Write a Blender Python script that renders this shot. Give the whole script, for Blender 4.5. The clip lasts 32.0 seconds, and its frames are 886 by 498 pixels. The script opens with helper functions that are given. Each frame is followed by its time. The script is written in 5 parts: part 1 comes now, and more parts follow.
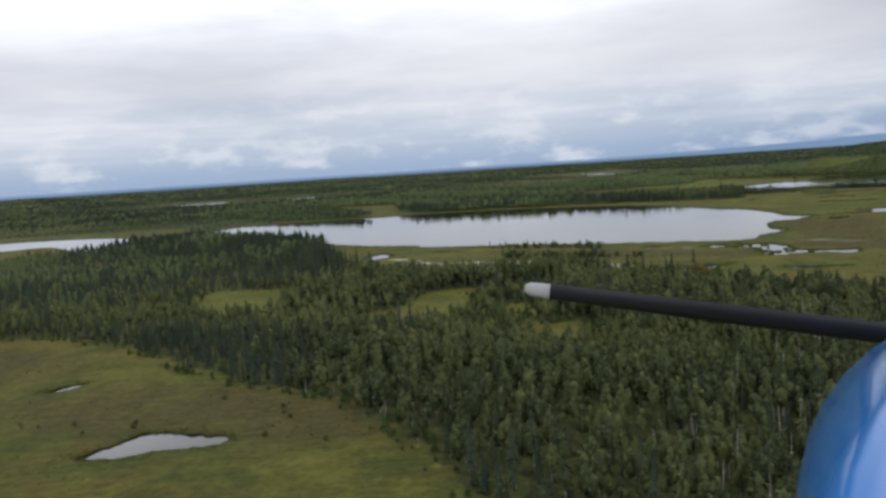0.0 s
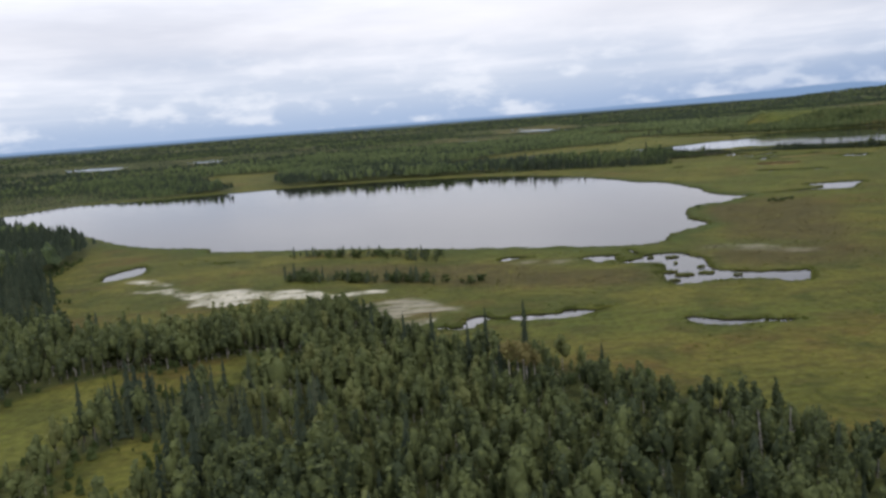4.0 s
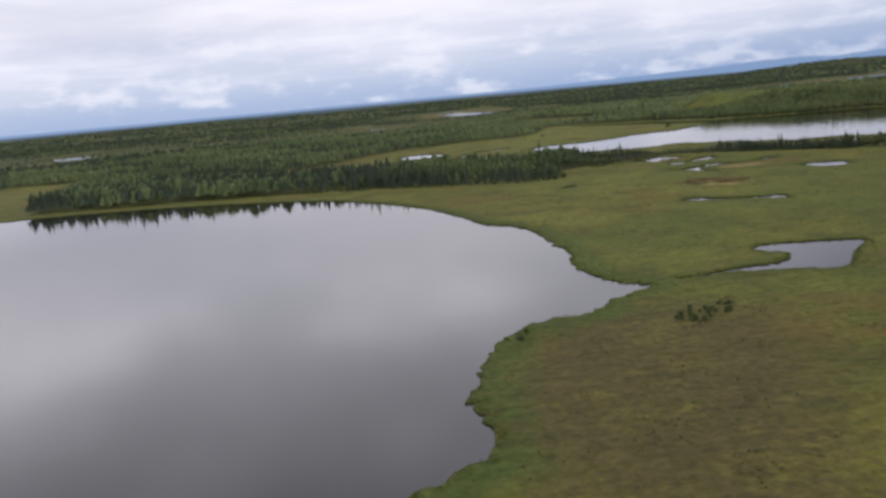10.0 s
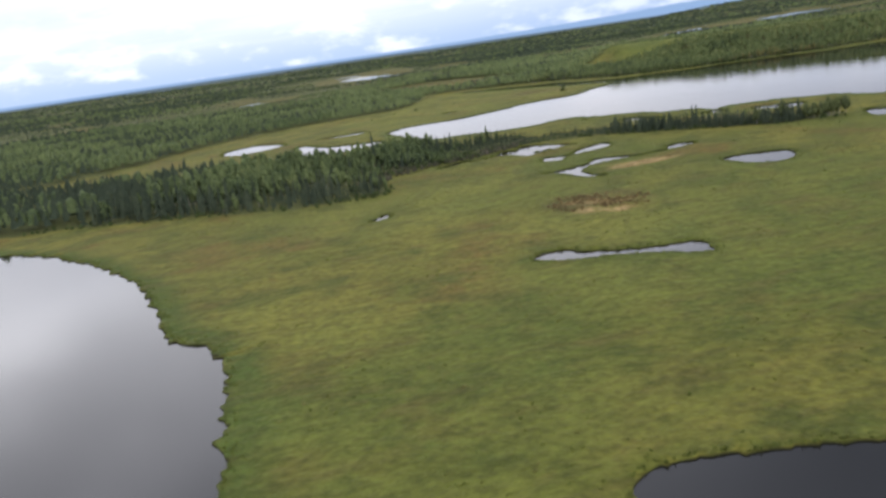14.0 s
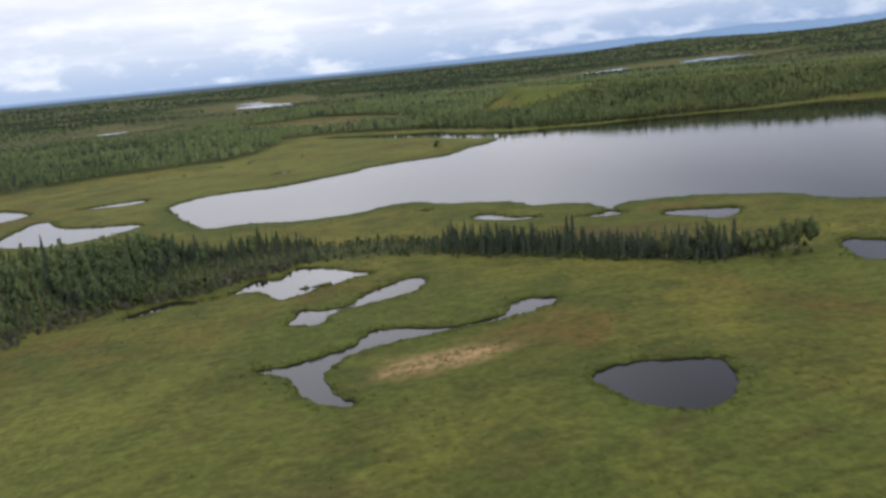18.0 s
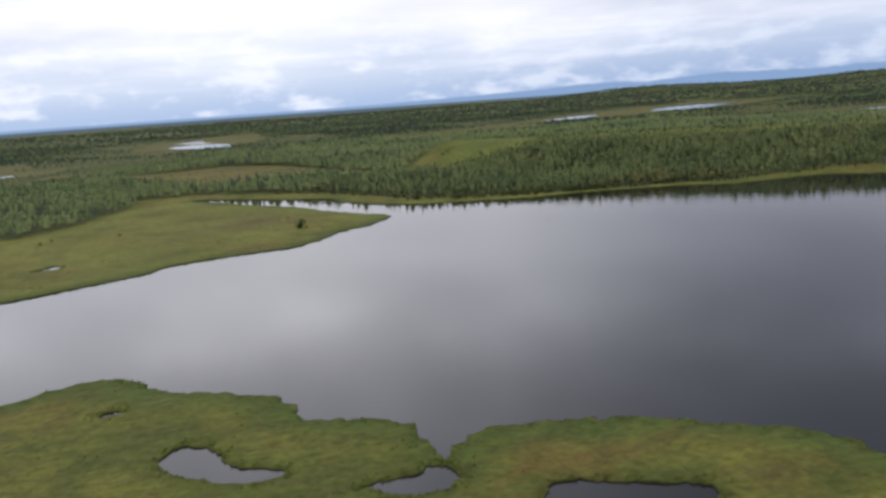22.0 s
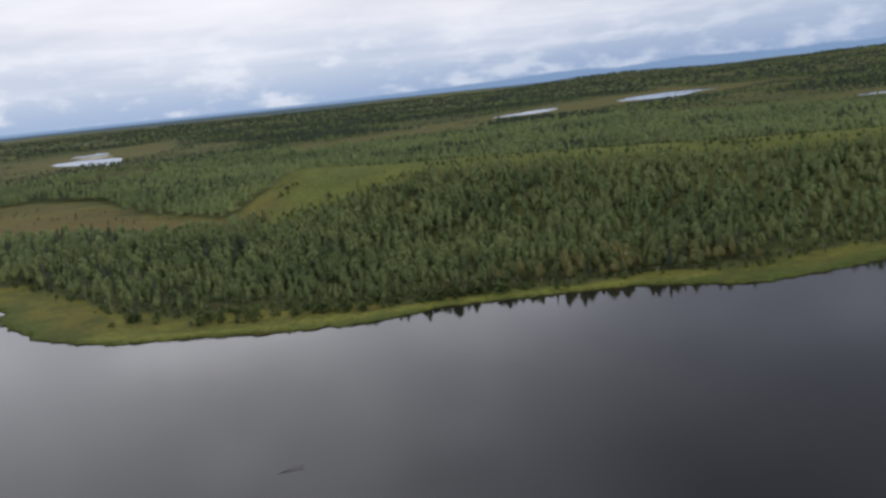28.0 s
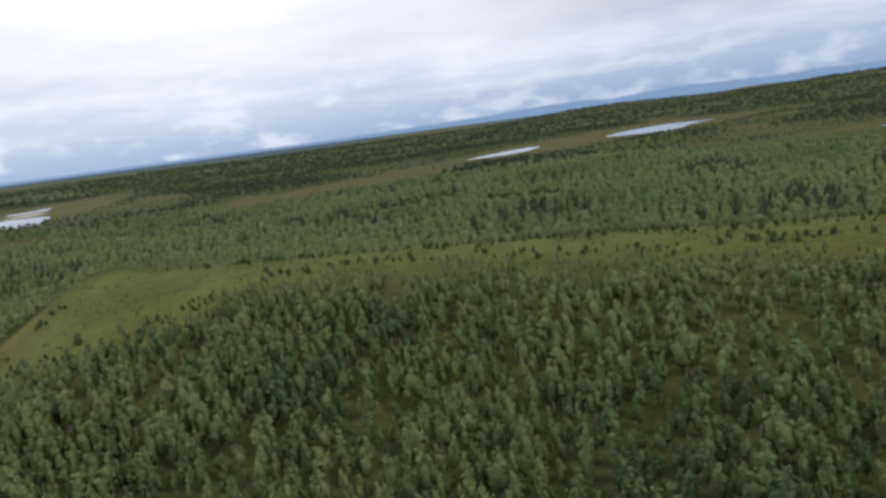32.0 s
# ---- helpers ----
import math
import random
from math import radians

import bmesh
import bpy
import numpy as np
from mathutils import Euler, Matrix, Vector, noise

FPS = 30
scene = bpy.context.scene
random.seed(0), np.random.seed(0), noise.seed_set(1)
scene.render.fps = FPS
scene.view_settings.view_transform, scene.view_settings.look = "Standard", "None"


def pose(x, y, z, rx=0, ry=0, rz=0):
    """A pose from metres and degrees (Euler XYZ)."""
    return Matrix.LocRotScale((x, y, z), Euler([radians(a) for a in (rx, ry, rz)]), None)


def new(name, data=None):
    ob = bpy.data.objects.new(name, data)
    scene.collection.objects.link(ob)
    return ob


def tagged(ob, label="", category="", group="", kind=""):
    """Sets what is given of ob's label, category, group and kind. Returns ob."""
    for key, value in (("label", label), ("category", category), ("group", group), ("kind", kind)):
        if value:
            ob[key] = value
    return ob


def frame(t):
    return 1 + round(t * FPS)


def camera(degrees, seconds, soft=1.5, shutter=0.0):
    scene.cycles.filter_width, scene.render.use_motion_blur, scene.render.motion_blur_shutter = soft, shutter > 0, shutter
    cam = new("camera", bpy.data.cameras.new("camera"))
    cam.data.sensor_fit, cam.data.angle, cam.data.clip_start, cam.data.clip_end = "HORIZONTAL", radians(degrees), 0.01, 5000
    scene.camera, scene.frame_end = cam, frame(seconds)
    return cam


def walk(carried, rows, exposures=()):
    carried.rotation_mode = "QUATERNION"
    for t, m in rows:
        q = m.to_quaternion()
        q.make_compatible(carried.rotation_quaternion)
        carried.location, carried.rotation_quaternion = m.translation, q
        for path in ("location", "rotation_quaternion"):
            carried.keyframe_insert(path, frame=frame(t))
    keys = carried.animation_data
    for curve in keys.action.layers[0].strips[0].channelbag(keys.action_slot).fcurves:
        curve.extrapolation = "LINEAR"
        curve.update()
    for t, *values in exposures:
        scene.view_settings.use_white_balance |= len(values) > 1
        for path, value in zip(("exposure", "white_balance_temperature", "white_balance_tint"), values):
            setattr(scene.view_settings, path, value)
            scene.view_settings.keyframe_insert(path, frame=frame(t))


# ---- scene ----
cam = camera(57.0, 32.0, soft=3.0)
PATH = [
    (0.0, pose(-0.00, -0.00, 41.89, 84.39, 3.70, -0.00)),
    (0.5, pose(7.40, 15.73, 42.18, 84.84, 4.60, -0.33)),
    (1.0, pose(14.81, 31.44, 42.47, 84.13, 6.22, -1.24)),
    (1.5, pose(22.23, 47.13, 42.74, 84.05, 7.52, -1.94)),
    (2.0, pose(29.68, 62.78, 43.02, 83.54, 6.85, -2.24)),
    (2.5, pose(37.16, 78.39, 43.28, 83.30, 5.96, -3.13)),
    (4.5, pose(67.78, 140.08, 44.15, 80.43, 3.75, -3.85)),
    (5.0, pose(75.57, 155.62, 44.28, 80.30, 3.15, -4.40)),
    (5.5, pose(83.38, 171.20, 44.42, 81.22, 3.29, -4.63)),
    (6.0, pose(91.28, 186.77, 44.54, 82.32, 3.83, -4.34)),
    (6.5, pose(99.24, 202.33, 44.66, 83.41, 3.82, -4.39)),
    (7.0, pose(107.23, 217.87, 44.78, 83.09, 4.09, -4.17)),
    (7.5, pose(115.25, 233.42, 44.91, 82.58, 4.48, -4.79)),
    (8.0, pose(123.30, 248.98, 45.03, 82.18, 4.95, -5.00)),
    (8.5, pose(131.44, 264.56, 45.16, 83.26, 5.09, -4.57)),
    (9.0, pose(139.67, 280.17, 45.29, 80.85, 5.19, -4.78)),
    (9.5, pose(147.95, 295.84, 45.42, 80.27, 5.52, -5.73)),
    (10.0, pose(156.30, 311.55, 45.55, 79.40, 5.16, -6.59)),
    (10.5, pose(164.72, 327.29, 45.69, 75.42, 7.80, -8.24)),
    (11.0, pose(173.21, 343.06, 45.82, 68.88, 9.10, -11.35)),
    (11.5, pose(181.79, 358.83, 45.96, 70.25, 8.71, -9.65)),
    (12.0, pose(190.47, 374.60, 46.08, 72.27, 7.69, -9.79)),
    (12.5, pose(199.26, 390.37, 46.19, 73.81, 7.07, -10.10)),
    (13.0, pose(208.19, 406.11, 46.29, 74.49, 7.21, -11.43)),
    (13.5, pose(217.28, 421.82, 46.39, 74.85, 8.00, -12.21)),
    (15.5, pose(256.88, 484.03, 46.95, 79.11, 7.19, -12.51)),
    (16.0, pose(267.07, 499.41, 47.23, 78.29, 5.80, -13.91)),
    (16.5, pose(277.27, 514.77, 47.53, 77.96, 6.90, -16.41)),
    (17.0, pose(287.45, 530.11, 47.85, 77.91, 5.96, -16.81)),
    (17.5, pose(297.64, 545.35, 48.17, 76.97, 4.75, -16.69)),
    (18.0, pose(307.85, 560.48, 48.49, 77.12, 5.44, -16.72)),
    (18.5, pose(318.16, 575.43, 48.79, 76.75, 6.35, -16.93)),
    (19.0, pose(328.63, 590.18, 49.06, 77.79, 6.65, -16.75)),
    (19.5, pose(339.32, 604.78, 49.28, 78.00, 9.19, -17.69)),
    (20.0, pose(350.16, 619.33, 49.44, 77.50, 9.80, -20.21)),
    (20.5, pose(361.06, 633.93, 49.55, 77.80, 5.31, -19.00)),
    (21.0, pose(371.94, 648.63, 49.61, 78.65, 4.13, -18.95)),
    (21.5, pose(382.72, 663.49, 49.64, 78.78, 4.60, -18.67)),
    (22.0, pose(393.41, 678.51, 49.66, 79.68, 4.02, -18.07)),
    (22.5, pose(404.00, 693.69, 49.66, 80.32, 3.69, -17.93)),
    (23.0, pose(414.51, 709.01, 49.67, 80.40, 4.54, -18.47)),
    (23.5, pose(424.96, 724.46, 49.68, 80.94, 4.72, -17.52)),
    (24.0, pose(435.37, 740.00, 49.70, 79.77, 3.72, -16.63)),
    (24.5, pose(445.74, 755.59, 49.73, 80.32, 3.17, -16.69)),
    (25.0, pose(456.07, 771.20, 49.76, 81.05, 3.73, -17.11)),
    (25.5, pose(466.37, 786.79, 49.80, 81.12, 4.10, -17.13)),
    (26.0, pose(476.65, 802.32, 49.84, 79.92, 3.68, -18.11)),
    (26.5, pose(486.93, 817.79, 49.90, 78.39, 3.83, -19.84)),
    (28.5, pose(529.32, 878.23, 50.96, 79.04, 6.56, -19.82)),
    (29.0, pose(540.15, 892.99, 51.13, 77.63, 6.87, -19.99)),
    (29.5, pose(551.01, 907.72, 51.31, 78.43, 6.07, -19.12)),
    (30.0, pose(561.87, 922.42, 51.50, 78.66, 5.87, -19.55)),
    (30.5, pose(572.70, 937.11, 51.71, 78.82, 6.09, -20.28)),
    (31.0, pose(583.47, 951.77, 51.92, 80.10, 6.21, -20.43)),
    (31.5, pose(594.16, 966.42, 52.14, 81.10, 6.96, -20.40)),
    (32.0, pose(604.80, 981.06, 52.36, 81.38, 7.44, -20.28)),
]
EXPOSURES = [(t, stops, 6300, tint) for t, stops, tint in ((0.0, -0.1, 12), (2.5, 0.02, 13), (5.0, 0.15, 14), (6.0, 0.12, 14), (7.0, -0.32, 15), (8.0, -0.26, 16), (9.0, -0.32, 17),
             (10.0, 0.1, 18), (10.5, 0.25, 18), (12.0, 0.6, 17), (13.5, 0.65, 15), (16.0, 0.27, 14), (18.0, 0.3, 14), (22.0, 0.3, 15), (23.0, 0.14, 16), (24.0, 0.12, 16),
             (26.0, 0.03, 15), (30.0, 0.05, 14), (32.0, 0.12, 14))]
walk(cam, PATH, EXPOSURES)

# ---- light ----
world = bpy.data.worlds.new("overcast_sky")
scene.world = world
world.use_nodes = True
scene.view_settings.exposure = 0.0
SUN_ELEV, SUN_AZ = radians(38), radians(150)


class Nodes:
    """Short way to write node trees."""

    def __init__(self, tree):
        self.tree = tree
        tree.nodes.clear()

    def add(self, kind, **values):
        node = self.tree.nodes.new(kind)
        for key, value in values.items():
            if key == "inputs":
                for name, v in value.items():
                    if hasattr(v, "is_output"):
                        self.tree.links.new(v, node.inputs[name])
                    else:
                        node.inputs[name].default_value = v
            elif key == "op":
                node.operation = value
            elif key == "blend":
                node.blend_type = value
            elif key == "dtype":
                node.data_type = value
            elif key == "sky":
                node.sky_type = value
            elif key == "attr":
                node.attribute_name = value
        return node

    def math(self, op, a, b=0.0, c=0.0, clamp=False):
        node = self.add("ShaderNodeMath", op=op, inputs={0: a, 1: b, 2: c})
        node.use_clamp = clamp
        return node.outputs[0]

    def noise(self, vec, scale, detail=4.0, rough=0.55):
        n = self.add("ShaderNodeTexNoise", inputs={"Scale": scale, "Detail": detail, "Roughness": rough})
        if vec is not None:
            self.tree.links.new(vec, n.inputs["Vector"])
        return n.outputs["Fac"]

    def ramp(self, x, lo, hi):
        n = self.add("ShaderNodeMapRange", inputs={0: x, 1: lo, 2: hi})
        n.interpolation_type = "SMOOTHSTEP"
        return n.outputs[0]

    def mix(self, fac, a, b):
        n = self.add("ShaderNodeMix", dtype="RGBA")
        for sock, v in ((n.inputs[0], fac), (n.inputs[6], a), (n.inputs[7], b)):
            if hasattr(v, "is_output"):
                self.tree.links.new(v, sock)
            else:
                sock.default_value = v if not isinstance(v, tuple) else (*v, 1.0)
        return n.outputs[2]

    def attribute(self, name):
        return self.add("ShaderNodeAttribute", attr=name).outputs["Fac"]


def build_sky():
    k = Nodes(world.node_tree)
    sky = k.add("ShaderNodeTexSky", sky="NISHITA")
    sky.sun_disc, sky.sun_elevation, sky.sun_rotation = False, SUN_ELEV, SUN_AZ
    blue = k.add("ShaderNodeVectorMath", op="SCALE", inputs={0: sky.outputs[0], "Scale": 0.10}).outputs[0]
    way = k.add("ShaderNodeTexCoord").outputs["Generated"]
    sep = k.add("ShaderNodeSeparateXYZ", inputs={0: way})
    up = sep.outputs["Z"]
    # clouds lie in a layer overhead: its plan position grows as the view nears the horizon
    lift = k.math("ADD", k.math("MAXIMUM", up, 0.0), 0.045)
    flat = k.add("ShaderNodeCombineXYZ", inputs={0: k.math("DIVIDE", sep.outputs["X"], lift),
                                                 1: k.math("DIVIDE", sep.outputs["Y"], lift), 2: 0.3}).outputs[0]
    streak = k.noise(flat, 0.30, 5.0, 0.55)
    broad = k.noise(flat, 0.11, 3.0, 0.5)
    puffs = k.noise(k.add("ShaderNodeVectorMath", op="MULTIPLY", inputs={0: way, 1: (1.0, 1.0, 2.4)}).outputs[0], 15.0, 5.0, 0.55)
    grey = k.mix(k.ramp(streak, 0.34, 0.66), (0.54, 0.58, 0.66), (0.90, 0.915, 0.94))
    grey = k.mix(k.math("MULTIPLY", k.ramp(broad, 0.36, 0.62), 0.85), grey, (0.96, 0.96, 0.965))
    # the cloud layer is thinner and brighter overhead
    lumps = k.noise(flat, 0.8, 4.0, 0.55)
    high = k.mix(k.ramp(k.math("MULTIPLY_ADD", lumps, 0.6, k.math("MULTIPLY", broad, 0.4)), 0.38, 0.62), (1.24, 1.26, 1.29), (2.05, 2.06, 2.08))
    high = k.mix(k.ramp(up, 0.24, 0.52), high, k.add("ShaderNodeVectorMath", op="MULTIPLY", inputs={0: high, 1: (0.64, 0.65, 0.68)}).outputs[0])
    side = k.math("SUBTRACT", sep.outputs["X"], k.math("MULTIPLY", sep.outputs["Y"], 0.45))
    high = k.mix(k.ramp(side, -0.42, 0.25), high, k.add("ShaderNodeVectorMath", op="MULTIPLY", inputs={0: high, 1: (0.62, 0.63, 0.65)}).outputs[0])
    grey = k.mix(k.ramp(up, 0.115, 0.29), grey, high)
    # a greyer bank of cloud to the east
    grey = k.mix(k.math("MULTIPLY", k.ramp(side, -0.32, 0.38), k.ramp(up, 0.02, 0.20)), grey,
                 k.add("ShaderNodeVectorMath", op="MULTIPLY", inputs={0: grey, 1: (0.45, 0.475, 0.525)}).outputs[0])
    # lower sky: bluish grey with a few heaped pale clouds
    low = k.mix(k.ramp(up, 0.0, 0.05), (0.37, 0.485, 0.665), (0.56, 0.635, 0.745))
    low = k.mix(k.math("MULTIPLY", k.ramp(puffs, 0.48, 0.68), 0.75), low, (0.80, 0.84, 0.89))
    low = k.mix(k.ramp(side, -0.35, 0.25), low, k.add("ShaderNodeVectorMath", op="MULTIPLY", inputs={0: low, 1: (0.76, 0.81, 0.88)}).outputs[0])
    low = k.mix(0.06, low, blue)
    cover = k.mix(k.ramp(k.math("ADD", up, k.math("MULTIPLY", k.math("SUBTRACT", streak, 0.5), 0.12)), 0.025, 0.115), low, grey)
    # far hills and the forest beyond, with the blue haze of distance in their colours
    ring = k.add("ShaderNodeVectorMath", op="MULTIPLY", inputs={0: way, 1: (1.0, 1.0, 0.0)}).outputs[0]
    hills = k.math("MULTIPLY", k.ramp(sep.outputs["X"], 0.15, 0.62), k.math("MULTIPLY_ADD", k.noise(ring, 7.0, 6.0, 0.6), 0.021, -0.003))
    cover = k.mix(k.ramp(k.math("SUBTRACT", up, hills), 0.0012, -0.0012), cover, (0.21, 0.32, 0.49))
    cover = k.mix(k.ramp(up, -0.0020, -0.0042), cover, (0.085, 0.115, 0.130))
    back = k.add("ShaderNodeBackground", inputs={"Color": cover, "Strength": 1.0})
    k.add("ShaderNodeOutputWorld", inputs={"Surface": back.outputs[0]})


build_sky()
sun = new("sun", bpy.data.lights.new("sun", "SUN"))
sun.data.energy, sun.data.angle, sun.data.color = 1.5, radians(14), (1.0, 0.96, 0.9)
sun.matrix_world = pose(0, 0, 400, 90 - math.degrees(SUN_ELEV), 0, 180 - math.degrees(SUN_AZ))


# ---- materials ----
def material(name, make):
    mat = bpy.data.materials.new(name)
    mat.use_nodes = True
    k = Nodes(mat.node_tree)
    make(k)
    return mat


def surface(k, color, rough, bump=None, strength=0.3, distance=0.1, spec=0.2, **more):
    values = {"Base Color": color if hasattr(color, "is_output") else (*color, 1.0), "Roughness": rough, "Specular IOR Level": spec}
    values.update(more)
    if bump is not None:
        values["Normal"] = k.add("ShaderNodeBump", inputs={"Strength": strength, "Distance": distance, "Height": bump}).outputs[0]
    shader = k.add("ShaderNodeBsdfPrincipled", inputs=values)
    k.add("ShaderNodeOutputMaterial", inputs={"Surface": shader.outputs[0]})


def ground_look(k):
    where = k.add("ShaderNodeNewGeometry").outputs["Position"]
    broad, mid = k.noise(where, 0.012, 5.0, 0.6), k.noise(where, 0.06, 5.0, 0.62)
    fine, grain = k.noise(where, 0.45, 5.0, 0.65), k.noise(where, 2.3, 3.0, 0.6)
    color = k.mix(k.ramp(k.math("ADD", k.math("MULTIPLY", broad, 0.6), k.math("MULTIPLY", k.noise(where, 0.035, 6.0, 0.7), 0.4)), 0.42, 0.58), (0.074, 0.087, 0.018), (0.126, 0.122, 0.027))
    color = k.mix(k.math("MULTIPLY", k.ramp(mid, 0.47, 0.64), 0.8), color, (0.046, 0.065, 0.015))
    color = k.mix(k.math("MULTIPLY", k.ramp(k.noise(where, 0.028, 6.0, 0.7), 0.51, 0.66), 0.7), color, (0.120, 0.073, 0.026))
    dry = k.math("MULTIPLY", k.attribute("dry"), k.ramp(k.math("ADD", k.math("MULTIPLY", fine, 0.5), k.math("MULTIPLY", mid, 0.5)), 0.33, 0.53))
    color = k.mix(dry, color, (0.074, 0.060, 0.027))
    wet = k.math("MULTIPLY", k.attribute("wet"), k.math("MULTIPLY_ADD", mid, 0.9, 0.65), clamp=True)
    color = k.mix(wet, color, (0.048, 0.076, 0.017))
    color = k.mix(k.attribute("green"), color, (0.066, 0.096, 0.020))
    # soft smears of brown and straw, drawn out by wind and floods
    drawn = k.add("ShaderNodeVectorMath", op="MULTIPLY", inputs={0: where, 1: (0.55, 1.3, 1.0)}).outputs[0]
    color = k.mix(k.math("MULTIPLY", k.ramp(k.noise(drawn, 0.11, 5.0, 0.62), 0.52, 0.70), 0.6), color, (0.068, 0.056, 0.022))
    color = k.mix(k.math("MULTIPLY", k.ramp(k.noise(drawn, 0.20, 5.0, 0.65), 0.56, 0.74), 0.45), color, (0.146, 0.125, 0.042))
    color = k.mix(k.attribute("lime"), color, (0.140, 0.153, 0.034))
    rust = k.math("MULTIPLY", k.attribute("russet"), k.ramp(k.math("ADD", k.math("MULTIPLY", mid, 0.6), k.math("MULTIPLY", fine, 0.4)), 0.38, 0.60))
    color = k.mix(k.math("MULTIPLY", rust, 0.8), color, (0.140, 0.096, 0.036))
    wood = k.mix(k.ramp(fine, 0.35, 0.65), (0.042, 0.052, 0.021), (0.072, 0.086, 0.032))
    color = k.mix(k.ramp(k.attribute("wood"), 0.25, 0.75), color, wood)
    color = k.mix(k.math("MULTIPLY", k.ramp(k.math("ADD", fine, k.math("MULTIPLY", mid, 0.6)), 0.68, 0.98), 0.5), color, (0.058, 0.064, 0.016))
    color = k.mix(k.math("MULTIPLY", k.ramp(grain, 0.55, 0.75), 0.35), color, (0.148, 0.133, 0.043))
    tan = k.math("MULTIPLY", k.attribute("straw"), k.ramp(fine, 0.30, 0.54))
    color = k.mix(tan, color, (0.31, 0.215, 0.115))
    sand = k.ramp(k.math("MULTIPLY", k.attribute("sand"), k.math("MULTIPLY_ADD", k.noise(k.add("ShaderNodeVectorMath", op="MULTIPLY", inputs={0: where, 1: (0.8, 1.2, 1.0)}).outputs[0], 0.15, 6.0, 0.72), 4.0, -1.2)), 0.15, 1.0)
    color = k.mix(sand, color, k.mix(grain, (0.42, 0.40, 0.37), (0.66, 0.645, 0.61)))
    ash = k.math("MULTIPLY", k.attribute("ash"), k.ramp(k.noise(drawn, 0.13, 6.0, 0.68), 0.36, 0.62))
    color = k.mix(k.math("MULTIPLY", ash, 0.9), color, (0.34, 0.32, 0.285))
    color = k.add("ShaderNodeVectorMath", op="MULTIPLY", inputs={0: color, 1: (1.03, 1.0, 0.85)}).outputs[0]
    # the light each tuft catches is varied in the base colour, by noise
    tufts = k.math("MULTIPLY_ADD", k.noise(where, 0.7, 6.0, 0.7), 1.7, k.math("MULTIPLY_ADD", k.noise(drawn, 0.28, 5.0, 0.7), 1.3, -0.5))
    tufts = k.math("MINIMUM", k.math("MAXIMUM", tufts, 0.5), 1.6)
    color = k.add("ShaderNodeVectorMath", op="SCALE", inputs={0: color, "Scale": tufts}).outputs[0]
    mud = k.ramp(k.attribute("mud"), 0.3, 0.8)
    color = k.mix(mud, color, (0.019, 0.019, 0.009))
    surface(k, color, 0.9, k.math("ADD", fine, k.math("MULTIPLY", grain, 0.35)), 0.9, 0.7, 0.1, **{"Sheen Weight": 0.06, "Sheen Roughness": 0.45, "Sheen Tint": (0.55, 0.52, 0.25, 1.0)})


def water_look(k):
    where = k.add("ShaderNodeNewGeometry").outputs["Position"]
    breeze = k.ramp(k.noise(where, 0.009, 3.0, 0.55), 0.35, 0.7)
    ripple = k.noise(k.add("ShaderNodeVectorMath", op="MULTIPLY", inputs={0: where, 1: (1.0, 2.2, 1.0)}).outputs[0], 1.1, 3.0, 0.5)
    surface(k, (0.009, 0.009, 0.008), k.math("MULTIPLY_ADD", breeze, 0.05, 0.02), ripple, 0.06, 0.12, 0.5, IOR=1.36)


def leaf_look(dark, light, autumn):
    def make(k):
        tint = k.attribute("tint")
        where = k.add("ShaderNodeNewGeometry")
        color = k.mix(tint, dark, light)
        color = k.mix(k.ramp(tint, 0.86, 1.0), color, autumn)
        color = k.mix(k.math("MULTIPLY", where.outputs["Random Per Island"], 0.2), color, (dark[0] * 0.85, dark[1] * 0.85, dark[2] * 0.85))
        spots = k.noise(where.outputs["Position"], 1.7, 2.0, 0.6)
        color = k.mix(k.ramp(spots, 0.48, 0.78), color, (light[0] * 1.1, light[1] * 1.1, light[2] * 1.0))
        # light passes through thin leaves and needles
        solid = k.add("ShaderNodeBsdfPrincipled", inputs={"Base Color": color, "Roughness": 0.75, "Specular IOR Level": 0.15})
        thin = k.add("ShaderNodeBsdfTranslucent", inputs={"Color": color})
        both = k.add("ShaderNodeMixShader", inputs={0: 0.27, 1: solid.outputs[0], 2: thin.outputs[0]})
        k.add("ShaderNodeOutputMaterial", inputs={"Surface": both.outputs[0]})
    return make


def bark_look(a, b):
    def make(k):
        where = k.add("ShaderNodeNewGeometry").outputs["Position"]
        band = k.add("ShaderNodeVectorMath", op="MULTIPLY", inputs={0: where, 1: (2.0, 2.0, 5.0)}).outputs[0]
        marks = k.noise(band, 1.4, 4.0, 0.65)
        surface(k, k.mix(k.ramp(marks, 0.42, 0.62), a, b), 0.85, marks, 0.4, 0.02)
    return make


def paint_look(k):
    where = k.add("ShaderNodeTexCoord").outputs["Object"]
    grime = k.noise(where, 5.0, 6.0, 0.65)
    color = k.mix(k.ramp(grime, 0.48, 0.75), (0.025, 0.235, 0.72), (0.045, 0.28, 0.74))
    surface(k, color, k.math("MULTIPLY_ADD", grime, 0.18, 0.08), k.noise(where, 2.0, 2.0), 0.06, 0.02, 0.5, **{"Coat Weight": 0.6, "Coat Roughness": 0.06})


def plain_look(color, rough, metal=0.0):
    def make(k):
        where = k.add("ShaderNodeTexCoord").outputs["Object"]
        grime = k.noise(where, 14.0, 5.0, 0.6)
        surface(k, k.mix(k.math("MULTIPLY", grime, 0.5), color, tuple(c * 0.55 for c in color)), rough, grime, 0.1, 0.005, 0.4, Metallic=metal)
    return make


